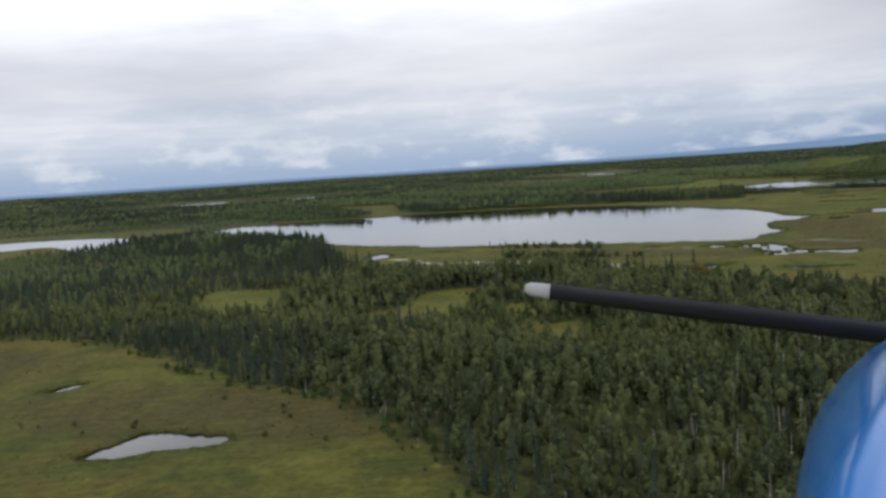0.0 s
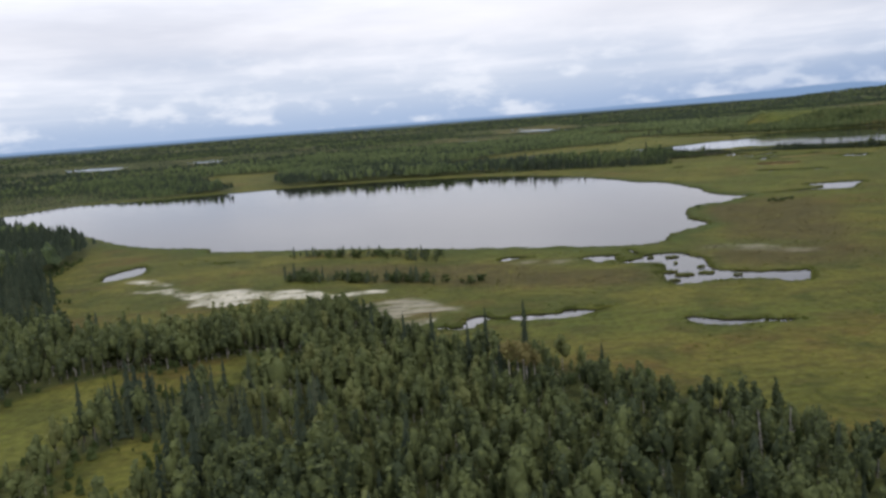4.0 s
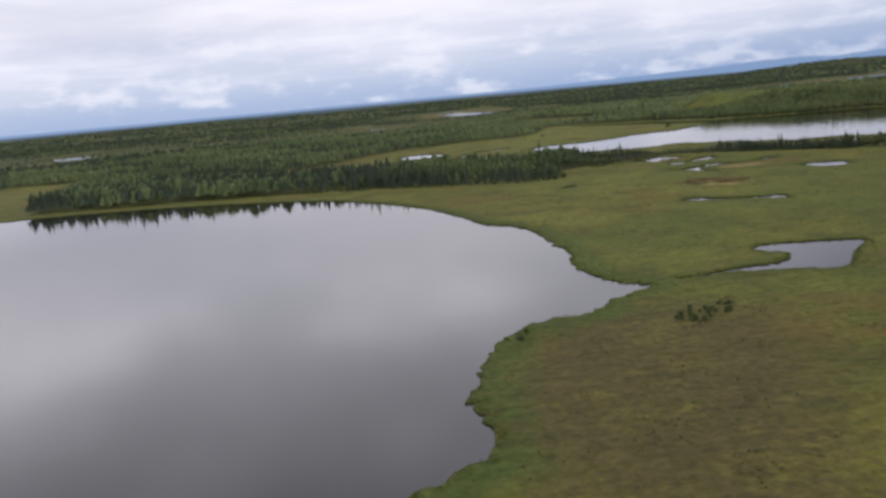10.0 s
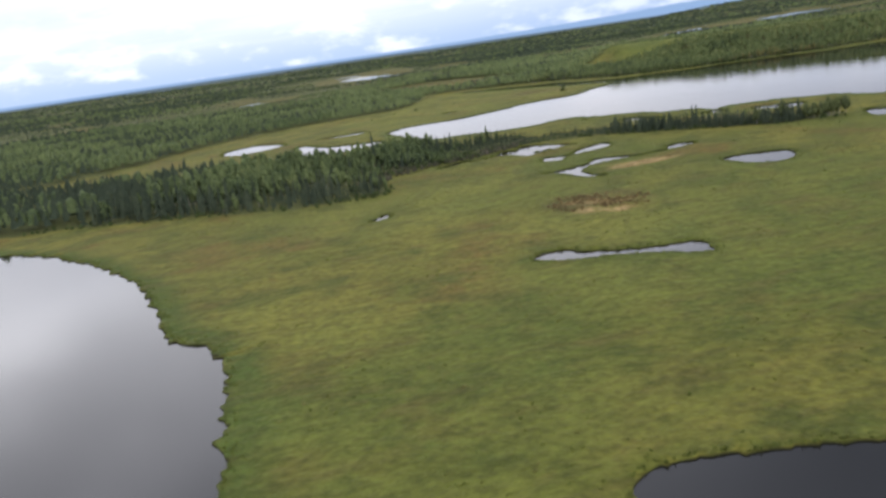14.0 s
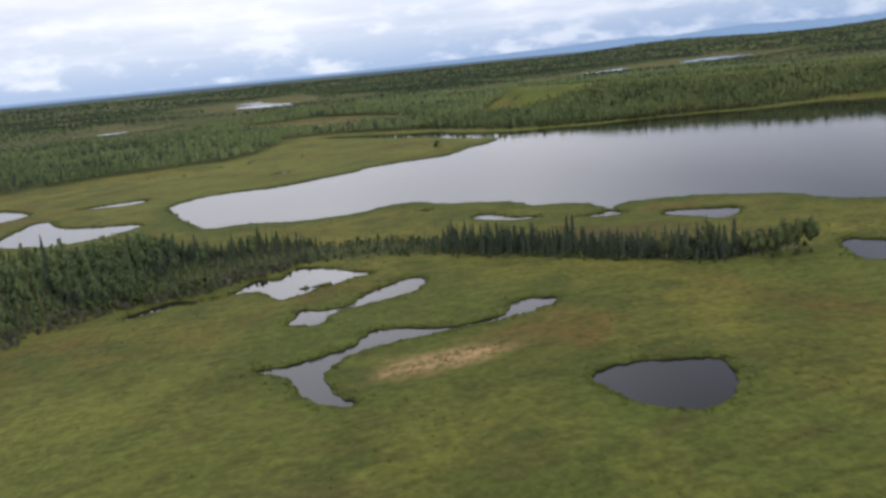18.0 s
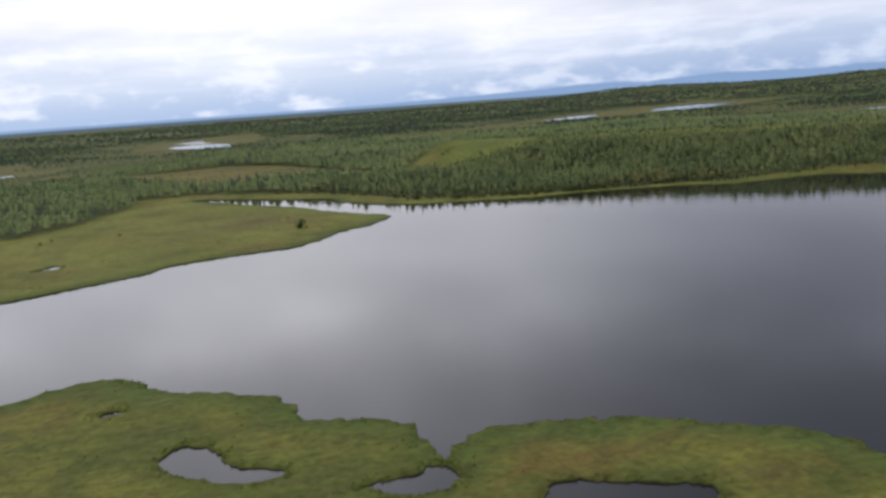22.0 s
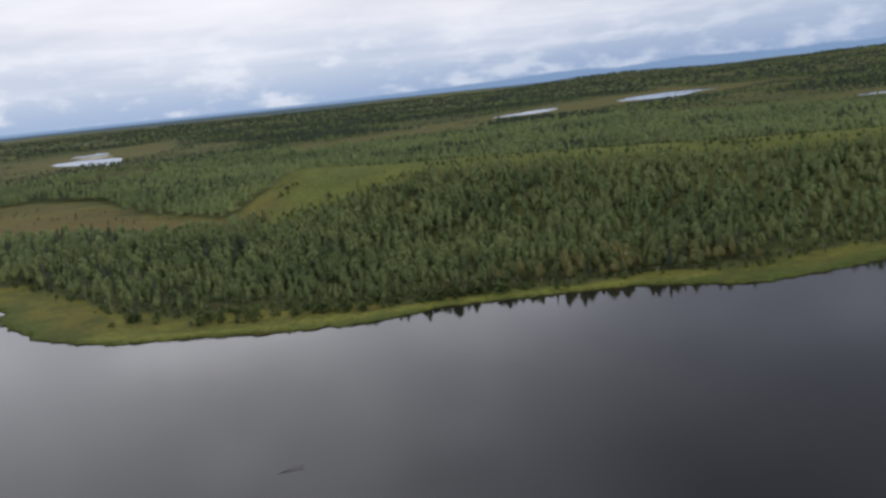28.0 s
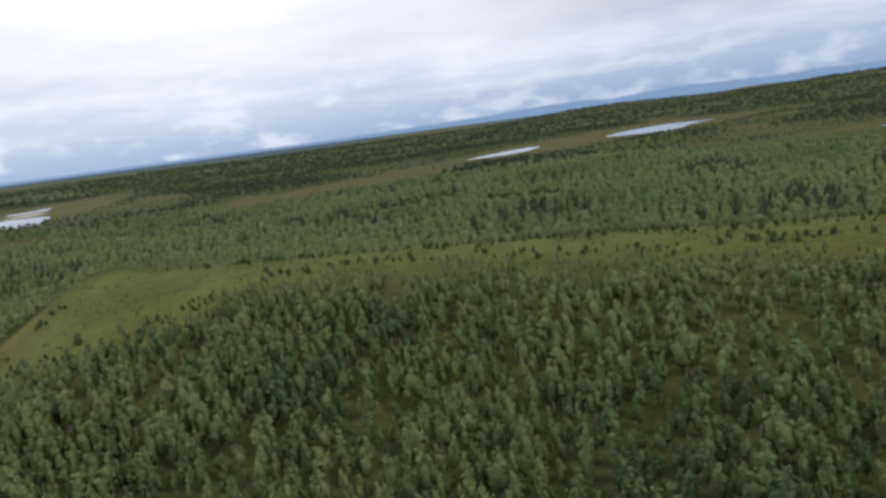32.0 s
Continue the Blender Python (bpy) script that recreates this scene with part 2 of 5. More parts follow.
GROUND = material("bog_meadow", ground_look)
WATER = material("dark_lake_water", water_look)
SPRUCE = material("spruce_needles", leaf_look((0.038, 0.055, 0.036), (0.086, 0.107, 0.064), (0.120, 0.110, 0.068)))
BIRCH = material("birch_leaves", leaf_look((0.051, 0.068, 0.033), (0.156, 0.182, 0.066), (0.200, 0.168, 0.064)))
ASPEN = material("aspen_leaves", leaf_look((0.059, 0.086, 0.038), (0.174, 0.216, 0.082), (0.212, 0.188, 0.076)))
SHRUB = material("willow_leaves", leaf_look((0.040, 0.060, 0.018), (0.080, 0.105, 0.035), (0.11, 0.09, 0.04)))
DWARF_BIRCH = material("dwarf_birch_leaves", leaf_look((0.058, 0.058, 0.028), (0.100, 0.090, 0.043), (0.120, 0.095, 0.050)))
BROWN_LEAVES = material("brown_leaves", leaf_look((0.100, 0.074, 0.034), (0.200, 0.142, 0.064), (0.22, 0.165, 0.075)))
GREY_LEAVES = material("half_dead_willow_leaves", leaf_look((0.052, 0.056, 0.034), (0.125, 0.118, 0.085), (0.15, 0.13, 0.10)))
SEDGE = material("sedge_blades", leaf_look((0.060, 0.088, 0.018), (0.135, 0.145, 0.032), (0.19, 0.16, 0.06)))
SPRUCE_BARK = material("spruce_bark", bark_look((0.05, 0.042, 0.035), (0.10, 0.085, 0.07)))
BIRCH_BARK = material("birch_bark", bark_look((0.09, 0.08, 0.07), (0.38, 0.36, 0.33)))
DEAD_WOOD = material("bleached_dead_wood", bark_look((0.20, 0.185, 0.16), (0.42, 0.40, 0.37)))
BLUE_PAINT = material("blue_gloss_paint", paint_look)
BLACK_BLADE = material("matt_black_blade", plain_look((0.018, 0.018, 0.020), 0.5))
WHITE_TIP = material("white_tip_paint", plain_look((0.45, 0.45, 0.43), 0.5))
SEAM_RUBBER = material("dark_seam_rubber", plain_look((0.02, 0.022, 0.028), 0.6))
STEEL = material("brushed_steel", plain_look((0.5, 0.5, 0.5), 0.3, 1.0))

# ---- plan of the land ----
LAKE_1 = [(-213.4, 681.3), (-113.4, 560.1), (-70.6, 498.7), (-46.5, 471.2), (-19.1, 454.4), (-13.6, 442.4), (14.4, 430.6), (47.7, 416.9), (79.1, 399.1), (90.1, 395.1),
          (104.1, 388.6), (113.4, 386.9), (116.5, 382.1), (126.6, 378.9), (137.4, 376.5), (144.3, 380.4), (149.7, 390.1), (158.3, 400.1), (169, 408.2), (171.2, 416.2),
          (169.6, 425.7), (172.6, 436.6), (179.5, 454), (187.7, 464.3), (199.8, 466.9), (208, 474.9), (218.7, 483.7), (212.6, 491.4), (209.5, 511), (212.3, 529),
          (212.1, 548.5), (209.5, 577.4), (199.6, 593.6), (193.2, 620.5), (180, 658.4), (145.7, 710.5), (99.7, 740.4), (39, 763.9), (-35.1, 773.8), (-129.5, 758.1),
          (-185.3, 764.5), (-206.2, 731.5)]
LAKE_2_NORTH = [(290.3, 915), (298.8, 935.8), (315.1, 942.9), (337.5, 941.1), (359.2, 951.4), (377.5, 960.9), (386.8, 971.1), (412.1, 977), (432.4, 981.6),
                (453.7, 1005.6), (466.4, 1014.2), (480.6, 1035), (470, 1055.1), (456.9, 1082), (449, 1105.7), (429.5, 1134.7), (416, 1164.3), (402.9, 1181.5),
                (399.5, 1196.4), (420.8, 1180), (447.6, 1149.6), (469.7, 1130), (473, 1110), (484, 1086), (497, 1070), (512, 1061), (531, 1052), (550, 1044),
                (564, 1041), (579, 1042), (593, 1038), (608, 1033), (627, 1026), (648.2, 1011.1), (694.2, 1007.7), (731, 984.9)]
LAKE_2_SOUTH = [(862.7, 949.1), (977, 897), (1016, 800), (897.2, 744.8), (736.8, 720.6), (617.1, 705.8), (538.6, 711.9), (499.2, 731.3), (478.3, 751.3),
                (475.2, 764.5), (463.2, 776.3), (450.4, 784.5), (436.2, 788.6), (429.3, 786.7), (424.7, 782.5), (422.5, 778.5), (423.7, 793.4), (418, 801.7), (409.3, 804.4),
                (404.5, 819.8), (397.5, 825), (386, 833), (377.5, 845.1), (367.6, 845.3), (355.6, 840.6), (343.5, 838.7), (332.2, 841.3), (317.6, 850.7), (303, 854.4)]
# name: outline, roughness of the shore in metres
WATERS = {
    "lake_1": (LAKE_1, 1.6),
    "lake_2": (LAKE_2_NORTH + LAKE_2_SOUTH, 1.3),
    "lake_3": ([(-377.8, 641.2), (-345.5, 627), (-314.3, 641.2), (-260.8, 573.4), (-253.9, 603.6), (-268.9, 688.6), (-332.6, 731.2), (-441.2, 737.5), (-551.9, 707.5), (-489.3, 650.5)], 4),
    "lake_4": ([(-590, 1840), (-486, 1800), (-452, 1720), (-465, 1650), (-520, 1690), (-590, 1770)], 6),
    "lake_5": ([(-300, 1760), (-268, 1722), (-262, 1640), (-300, 1652), (-330, 1700), (-338, 1748)], 5),
    "pond_1": ([(-60.8, 124.4), (-58.5, 129.1), (-52.9, 136.4), (-45, 133.9), (-38.6, 132.2), (-39.4, 127.3), (-47.4, 126), (-53.7, 123.6)], 0.5),
    "pond_2": ([(-87.4, 168), (-85.2, 173), (-81, 175.6), (-82.6, 170)], 0.2),
    "pond_3": ([(-39.2, 393.7), (-40.8, 407.5), (-33.5, 420.6), (-28.7, 403.7), (-33.7, 393.8)], 0.8),
    "pond_4": ([(65.5, 294.5), (66.8, 296.2), (68.8, 294), (71.1, 294.1), (72.5, 298.2), (73.2, 301.6), (76.9, 302.1), (78.8, 299.4), (82.5, 298.5), (83.4, 300.2),
                 (92.7, 299), (95.8, 301.7), (100.2, 299.7), (105, 299.9), (101.7, 297.3), (96.7, 294.2), (92.1, 293.2), (83.3, 295.3), (77.9, 297.6), (75.3, 294.9),
                 (73.7, 291.6), (70.3, 291.2), (67.6, 293)], 0.2),
    "pond_5": ([(89, 368), (90.5, 373), (93, 375.1), (97.1, 373.8), (99.8, 370.1), (96.5, 370.3), (93.8, 369.7), (91.3, 367.8)], 0.3),
    "pond_6": ([(112.6, 362.6), (116.3, 364.9), (122.7, 363.4), (124.4, 362.3), (122.4, 359.6), (122.9, 354.5), (119.5, 355.5), (116.8, 352.8), (115.2, 353.3),
                 (114.8, 356.9)], 0.3),
    "pond_7": ([(123.1, 352.1), (129, 355.1), (131.1, 358.7), (134, 359.3), (139.5, 359.5), (142.5, 356.7), (142.8, 350.9), (144.3, 347), (141.5, 331.9), (147.4, 325.1),
                 (155.3, 322), (160.8, 320.3), (157.1, 311.4), (152, 309.3), (146.8, 314.4), (141.8, 316.5), (137.2, 317.2), (130.1, 316.2), (126.3, 316.6),
                 (125.4, 324), (131.4, 341.3), (129.4, 345.9), (123.2, 348.3), (121.9, 350)], 0.5),
    "pond_8": ([(116.8, 285), (118.6, 286), (122.2, 282.4), (126.2, 280.8), (130.4, 279.4), (137, 276.8), (133, 276), (128, 276.4), (120.4, 277.4), (116.8, 280.6)], 0.4),
    "pond_9": ([(226.2, 486.2), (231.5, 487.1), (237.5, 488.4), (243.7, 489.8), (249.7, 490), (256.5, 492.5), (259.5, 498), (254.8, 505.7), (258.6, 510.5), (269.9, 509.2), (283.5, 504),
                (273.1, 492), (262.7, 479.3), (253.6, 482.2), (245.1, 484.3), (239, 486.1), (232.2, 485.6)], 0.5),
    "pond_10": ([(274.1, 596.7), (277.1, 600.6), (282.3, 600.7), (284.6, 596.9), (289.2, 593.9), (297.6, 590.2), (303.6, 589.5), (307.4, 587.3), (305.2, 579.5), (299.9, 582.5),
                 (295.4, 586.3), (287, 590), (280.2, 592.1)], 0.5),
    "pond_11": ([(248.1, 667.2), (251.1, 673.5), (254.2, 675.2), (253.4, 669.7)], 0.4),
    "pond_12": ([(303.6, 752.3), (307.7, 753.5), (310.9, 756.4), (314.8, 763.5), (320.5, 760.7), (324.1, 766.8), (326, 770.1), (331.3, 767), (336.9, 760.6),
                 (342.2, 751), (337, 749.8), (331.1, 746.2), (327.9, 745.5), (323.6, 742.4), (319.5, 740.8), (317.2, 744.3), (315.7, 750.1), (311, 752.6)], 0.5),
    "pond_13": ([(318.2, 721.1), (320, 724.6), (322.3, 729.7), (327, 727.3), (332.7, 727.4), (336.4, 733.8), (342.1, 737.8), (348.2, 741.8), (351.5, 741.5),
                 (352, 738.4), (349.8, 732.6), (344.8, 728.2), (338.6, 726.5), (328.7, 723.7), (324.3, 717.3), (321.3, 718.7)], 0.4),
    "pond_14": ([(310, 697), (316, 697), (327, 700.5), (330.6, 704.5), (334.4, 707.5), (340.9, 704.9), (347, 701.8), (352.3, 702), (358.2, 703.3), (360.8, 707.3),
                 (365.3, 710.6), (369.8, 709.3), (371.2, 706.7), (367.4, 703.1), (359.1, 700.8), (348.4, 699.5), (336.8, 699), (330.3, 697.5), (325.5, 695),
                 (320.8, 688.2), (321.6, 680.4), (324, 675), (320.5, 674.8), (316.5, 681.5), (315.4, 690)], 0.35),
    "pond_15": ([(358.4, 665.9), (364.6, 669.1), (372.3, 667), (379.3, 662.5), (373.2, 651.5), (365.5, 649.6), (360, 655)], 0.6),
    "pond_16": ([(231.5, 878), (235, 918.9), (241.3, 924.8), (252.8, 899.9), (280.8, 882.8), (270.4, 865.2), (253.9, 860.5)], 1.5),
    "pond_17": ([(193.1, 945.9), (195.3, 971.7), (213.9, 981.9), (229.6, 955.2), (222.3, 942), (204.3, 933.4)], 1.5),
    "pond_18": ([(250.2, 951.5), (262.9, 956), (279.4, 956.2), (272.8, 943.5)], 0.8),
    "pond_19": ([(339.4, 992.7), (345.3, 1000.9), (349.1, 994.4)], 0.5),
    "pond_20": ([(431.1, 764), (435.7, 768.9), (444.2, 763.8), (452, 759.5), (445.7, 751.3), (439.6, 749.4), (435.7, 756.3)], 0.6),
    "pond_21": ([(385.5, 799.3), (388.5, 804.9), (393.1, 800.4), (395.5, 793.6), (402.4, 788.5), (397.8, 785.9), (387.9, 793.2)], 0.6),
    "pond_22": ([(410.9, 778.7), (417.9, 779.1), (422.4, 780.9), (424, 775.5), (417.9, 772.8)], 0.5),
    "pond_23": ([(374.6, 824.4), (376.9, 826.9), (379.1, 825.5), (376.9, 823.8)], 0.2),
    "pond_24": ([(445.4, 711.6), (452.4, 703.2), (444.9, 689.8), (436.8, 696.9)], 0.6),
    "pond_25": ([(381, 2255), (386, 2165), (425, 2085), (464, 2015), (482, 2100), (478, 2170), (466, 2235), (420, 2262)], 9),
    "pond_33": ([(387, 2425), (392, 2475), (420, 2520), (446, 2552), (450, 2470), (446, 2418), (420, 2395)], 8),
    "pond_26": ([(1307, 2135), (1420, 2255), (1559, 2310), (1605, 2237), (1486, 2151), (1370, 2050)], 10),
    "pond_27": ([(1028, 2057), (1116, 2142), (1190, 2174), (1165, 2100), (1093, 2035)], 8),
    "pond_28": ([(1237, 1554), (1299, 1560), (1308, 1501), (1264, 1515)], 6),
    "pond_32": ([(-6, 411.5), (-3, 411.6), (0.5, 410.6), (-2, 409.6)], 0.2),
    "pond_30": ([(285.4, 749), (290.5, 752.5), (295, 755.5), (300.6, 752.6), (300.2, 749.6), (295.7, 751.4), (291.2, 748.3), (286.1, 745.8)], 0.2),
    "pond_31": ([(129.1, 371), (130.2, 371), (130.3, 365.5), (130.1, 361.2), (129.1, 361.2), (129, 365.5)], 0.15),
    "pond_29": ([(177.2, 1701), (212.6, 1711.2), (217.4, 1680.6), (192.8, 1663.2)], 5),
}
# small islets of sedge in the ponds: centre, half length, half width
ISLETS = [(131.8, 327, 2.5, 1.8), (137.7, 327.3, 2, 1.4), (137.0, 352.2, 1.9, 1.2), (131.6, 354.6, 1.1, 0.7), (128.6, 332.2, 2.6, 0.8), (127.4, 321.4, 1.3, 0.9), (139.4, 335.2, 1.1, 0.7),
          (129.6, 340.6, 1.0, 0.6), (135.4, 343.5, 0.9, 0.6), (143.6, 322.0, 0.9, 0.6), (330.0, 748.2, 2.3, 0.7), (325.6, 748.0, 0.8, 0.5)]
# open land: everything else is wooded
GLADES = [
    [(-97, 303), (-90, 312), (-66, 310), (-55, 302), (-53, 286), (-57, 267), (-60, 255), (-78, 256), (-88, 272)],
    [(-43, 233), (-28, 238), (-19, 250), (-11, 272), (-2, 281), (8, 282), (9, 254), (7, 236), (0, 223), (-12, 227), (-26, 225)],
    [(11, 238), (18, 243), (25, 243), (26, 222), (20, 214), (14, 220)],
    [(15, 201), (21, 212), (33, 210), (36, 198), (31, 189), (20, 189)],
]
CAPE = [(255, 915), (300, 925), (380, 965), (485, 1035), (460, 1090), (412, 1165), (395, 1200), (362, 1180), (325, 1100), (270, 1040)]
MEADOWS = GLADES + [
    [(-331.6, 274), (-205.2, 255.4), (-135.4, 239.6), (-110.1, 228.9), (-88.4, 217), (-62.2, 184.9), (-41.6, 162.7), (-21.7, 150.3), (-10.1, 127.2), (-3.2, 111.2), (3.4, 93.5),
     (9.8, 52.7), (8.2, -57.7), (-276.3, -56.6), (-379.1, 128.8)],
    [(-76.1, 506.7), (-62.7, 407.4), (-46.9, 370.8), (-19.9, 313.7), (5.8, 299), (19, 307), (29.6, 304), (37, 308), (46, 309), (54, 297), (62, 277), (69, 269), (79, 262), (85, 260), (91, 253), (95, 245),
     (101.8, 237.4), (109.4, 226.8), (115.7, 208.6), (134.9, 190.2), (186, 172), (316, 158.8), (548.3, 249.5), (737.1, 411.6), (735.7, 655.1), (539, 687.8), (421.6, 710.7),
     (405, 715.5), (396.5, 724), (381.5, 739), (368, 755.5), (350, 770.5), (329.6, 772.7), (312, 769), (303.6, 757.8), (285.4, 757.8), (265.8, 754), (259, 735.1),
     (262.9, 717.4), (256.9, 711.8), (232.1, 708.7), (198.8, 728.9), (158.2, 749.8), (112, 766), (49.8, 781), (-20, 790), (-55, 790), (-125, 772), (-187, 776), (-77.3, 648.5)],
    [(93.8, 892.1), (175.1, 873), (230.1, 845.1), (271.4, 823.4), (288.8, 814.1), (310.2, 802.6), (330.9, 798.5), (351.4, 786.1), (367.5, 772.8), (387.4, 754.1), (399, 741.4),
     (409, 730), (422.3, 715.4), (476.2, 687.1), (617.2, 682), (776.4, 704.9), (1032, 750), (1049, 834), (989, 925), (782.1, 986.8), (702.7, 1022.5),
     (652.3, 1028.6), (622.2, 1038), (603, 1042), (586, 1049), (567, 1055), (550, 1064), (538, 1076), (525, 1077), (503, 1096), (490, 1128),
     (472.6, 1161.8), (445.4, 1192.1), (404.9, 1229.6), (366.6, 1229.9), (359.7, 1177), (340.5, 1127.6), (319.4, 1097.7), (253.1, 1090.5), (208.5, 1067), (172.9, 1031.1),
     (138.6, 970.7), (93.4, 934.9)],
    [(-62.6, 766.7), (-98.7, 860.4), (-143.1, 970.1), (-143, 1070.2), (-66.9, 1049.6), (-54.9, 928.1), (-45.4, 841.1), (-23.2, 776.8)],
    [(-599.9, 579.3), (-379.2, 527), (-261.2, 537.7), (-224.7, 620.8), (-236.1, 779.9), (-465.8, 808.5), (-630.1, 723.5)],
    [(-5.1, 268), (8.9, 281.3), (37.9, 285.8), (41.1, 272.1), (19.2, 264.3)],
    [(372, 1345), (330, 1496), (400, 1500), (435, 1526), (484, 1455), (507, 1348), (524, 1313), (547, 1271), (551, 1240), (549, 1222), (519, 1226), (486, 1270), (447, 1288), (425, 1278)],
    [(137, 1640), (182, 1763), (283, 1774), (256, 1643)],
    [(313, 2085), (345, 2603), (583, 2798), (562, 2331), (503, 2096)],
    [(896, 1982), (1205, 2263), (1644, 2463), (1766, 2250), (1462, 2039), (1124, 1954)],
    [(1140, 1578), (1371, 1620), (1549, 1556), (1266, 1456)],
    [(650, 1690), (690, 1850), (800, 1960), (910, 1970), (1010, 1880), (860, 1740)],
]
HILL_GRASS = [(564, 1203), (575, 1184), (591, 1182), (609, 1188), (624, 1202), (640, 1197), (666, 1176), (691, 1153), (723, 1121), (751, 1100), (790, 1078), (880, 1050), (890, 1072),
              (800, 1108), (764, 1114), (733, 1135), (699, 1170), (672, 1193), (650, 1210), (634, 1221), (612, 1240), (591, 1258), (579, 1240), (571, 1220)]
HILL_BROWN = [(547, 1243), (551, 1264), (572, 1258), (580, 1240), (573, 1218), (564, 1202), (555, 1222)]
RUSSET_BOG = [(372, 1345), (340, 1440), (400, 1470), (470, 1420), (503, 1345), (524, 1306), (543, 1268), (547, 1240), (545, 1226), (519, 1229), (486, 1273), (447, 1290), (425, 1283)]
FLIGHT_LINE = [(0, 0), (155.8, 310.9), (350.4, 619.9), (604.4, 981.3)]
RIDGE = [(592, 1262), (622, 1222), (650, 1203), (680, 1180), (710, 1158), (736, 1128), (790, 1092), (890, 1060)]
NORTH_SHORE = [(-117.7, 811.8), (49.7, 801.3), (139.9, 776.6), (230.3, 735.8), (267.9, 767.2), (305.6, 788.3)]
EAST_STRIP = [(305.6, 788.3), (343.9, 781.9), (405.3, 725.8)]
OLD_EDGE = [(-15.2, 309.6), (41.8, 285.8), (80, 241.3), (111, 203.7)]
YOUNG_WOOD = [(-98, 254), (-62, 242), (-14, 226), (8, 212), (25, 186), (52, 164)]
DARK_STAND = [(36, 218), (62, 228), (82, 203)]
STRIP = [(230.2, 797.5), (275.3, 787), (336.3, 785.5), (405.3, 725.8)]
LAKESIDE = [(-197.1, 563.7), (-69.2, 455.1), (-54.8, 383)]
BIRCH_RISE = [(15.8, 98.9), (103.2, 187.4)]
EDGE_BIRCHES = [(78, 244), (100, 205), (125, 172)]
BIRCH_SHORE = [(521.3, 1104.4), (621.3, 1085), (752.8, 1067.6)]
# soft oval patches: x, y, half length, half width, turn
ASH_SPOTS = [(101, 360.5, 12, 2.8, -3), (162, 357, 13, 4.5, -35), (170, 348, 8, 3, -20)]
SAND = [(432, 2325, 34, 52, 0), (476, 2590, 14, 60, -5), (-20.8, 382, 11.1, 3.2, -40), (64, 301, 4, 1.5, 50),
        (-12, 366, 9, 2.5, -20)]
# a bare flat of pale silt and a thinner grey one beside it
SAND_FLAT = [(-10, 365), (3, 362), (17, 356), (28, 354), (37, 347), (44, 343), (55, 340), (55, 332), (42, 332), (38, 333), (28, 338), (20, 338), (10, 334), (4, 336), (0, 348)]
ASH_FLAT = [(47, 323), (53, 328), (61, 331), (68, 325), (70, 319), (78, 314), (73, 306), (65, 304), (62, 297), (55, 303), (52, 311), (46, 316)]
SHORE_GRASS = [(500, 1073), (512, 1064), (531, 1056), (550, 1049), (579, 1046), (608, 1037), (640, 1026)]
BROWN_HUMMOCKS = [(303, 643, 9, 11, -30), (311, 637, 9, 9, -30)]
STRAW = [(341.5, 684.8, 13.4, 4, 8), (301, 634, 5, 2.6, -30), (307, 629, 4, 2.4, 0), (304, 643, 7, 3, -30), (313, 637, 5, 2, 20)]
DRY = [(44, 376, 34, 9, -23), (70, 352, 30, 10, -20), (168, 350, 30, 26, -30), (186, 380, 22, 22, 0), (200, 430, 30, 30, 0), (191.8, 412.3, 23.7, 43.5, 10), (210.4, 450.8, 26.9, 17.4, 20), (306.6, 642.3, 13.4, 15.8, -30), (95.5, 338.6, 47.4, 12.6, -22), (72, 358.9, 31.6, 11.1, -20),
       (451.8, 1321.6, 71.1, 102.7, -30), (422.6, 1065.1, 47.4, 31.6, 30), (-47.1, 147.1, 47.4, 17.4, -20), (-141.9, 206.1, 55.3, 23.7, -20), (359.2, 770.8, 31.6, 7.9, -30), (412.7, 749.8, 23.7, 11.1, -40),
       (547.8, 1231.3, 12.6, 47.4, 20), (500, 1250, 50, 50, 0)]
LUSH = [(352, 622, 42, 36, 0), (330, 600, 50, 30, 35), (300, 668, 40, 20, 0), (335, 715, 36, 24, 20), (232.7, 533.4, 39.5, 31.6, 30), (262.5, 565.2, 47.4, 17.4, 35), (118.6, 371.4, 47.4, 7.9, -20), (322.7, 566.5, 47.4, 23.7, 20), (157.4, 367.7, 31.6, 9.5, -30), (367.9, 630.5, 31.6, 23.7, 0), (428.6, 695.2, 31.6, 15.8, -40),
        (111.2, 286.4, 47.4, 11.1, -10)]
# clumps of bushes: x, y, half length, half width, turn, how many, height
CLUMPS = [(218, 456, 5, 3.2, 40, 22, 1.0), (224, 459, 4, 3, 30, 12, 0.8), (184, 456.5, 3, 1.4, 60, 10, 0.8), (52, 397, 22, 3, -24, 34, 2.1), (53, 352, 30, 2.6, -26, 50, 2.1), (290, 760, 14, 3, 15, 26, 2.2), (576, 1050, 26, 2.5, -14, 34, 1.8), (439, 1027, 0.9, 0.9, 0, 3, 3.8), (425, 1022, 0.8, 0.8, 0, 1, 2.0), (560, 1058, 40, 3.5, -16, 46, 2.3), (319.6, 1053.2, 47.4, 17.4, 20, 14, 1.1), (409.1, 725.9, 12.6, 7.9, -40, 26, 1.4), (-47.3, 143.8, 35.6, 12.6, -20, 26, 0.7), (87.8, 245.4, 17.4, 6.3, -30, 26, 1.7),
          (530.2, 1071.1, 31.6, 4, -25, 40, 2), (253.1, 724.8, 4.7, 19, 0, 26, 1.9), (18.4, 305.7, 26.9, 4, 0, 24, 1.7)]
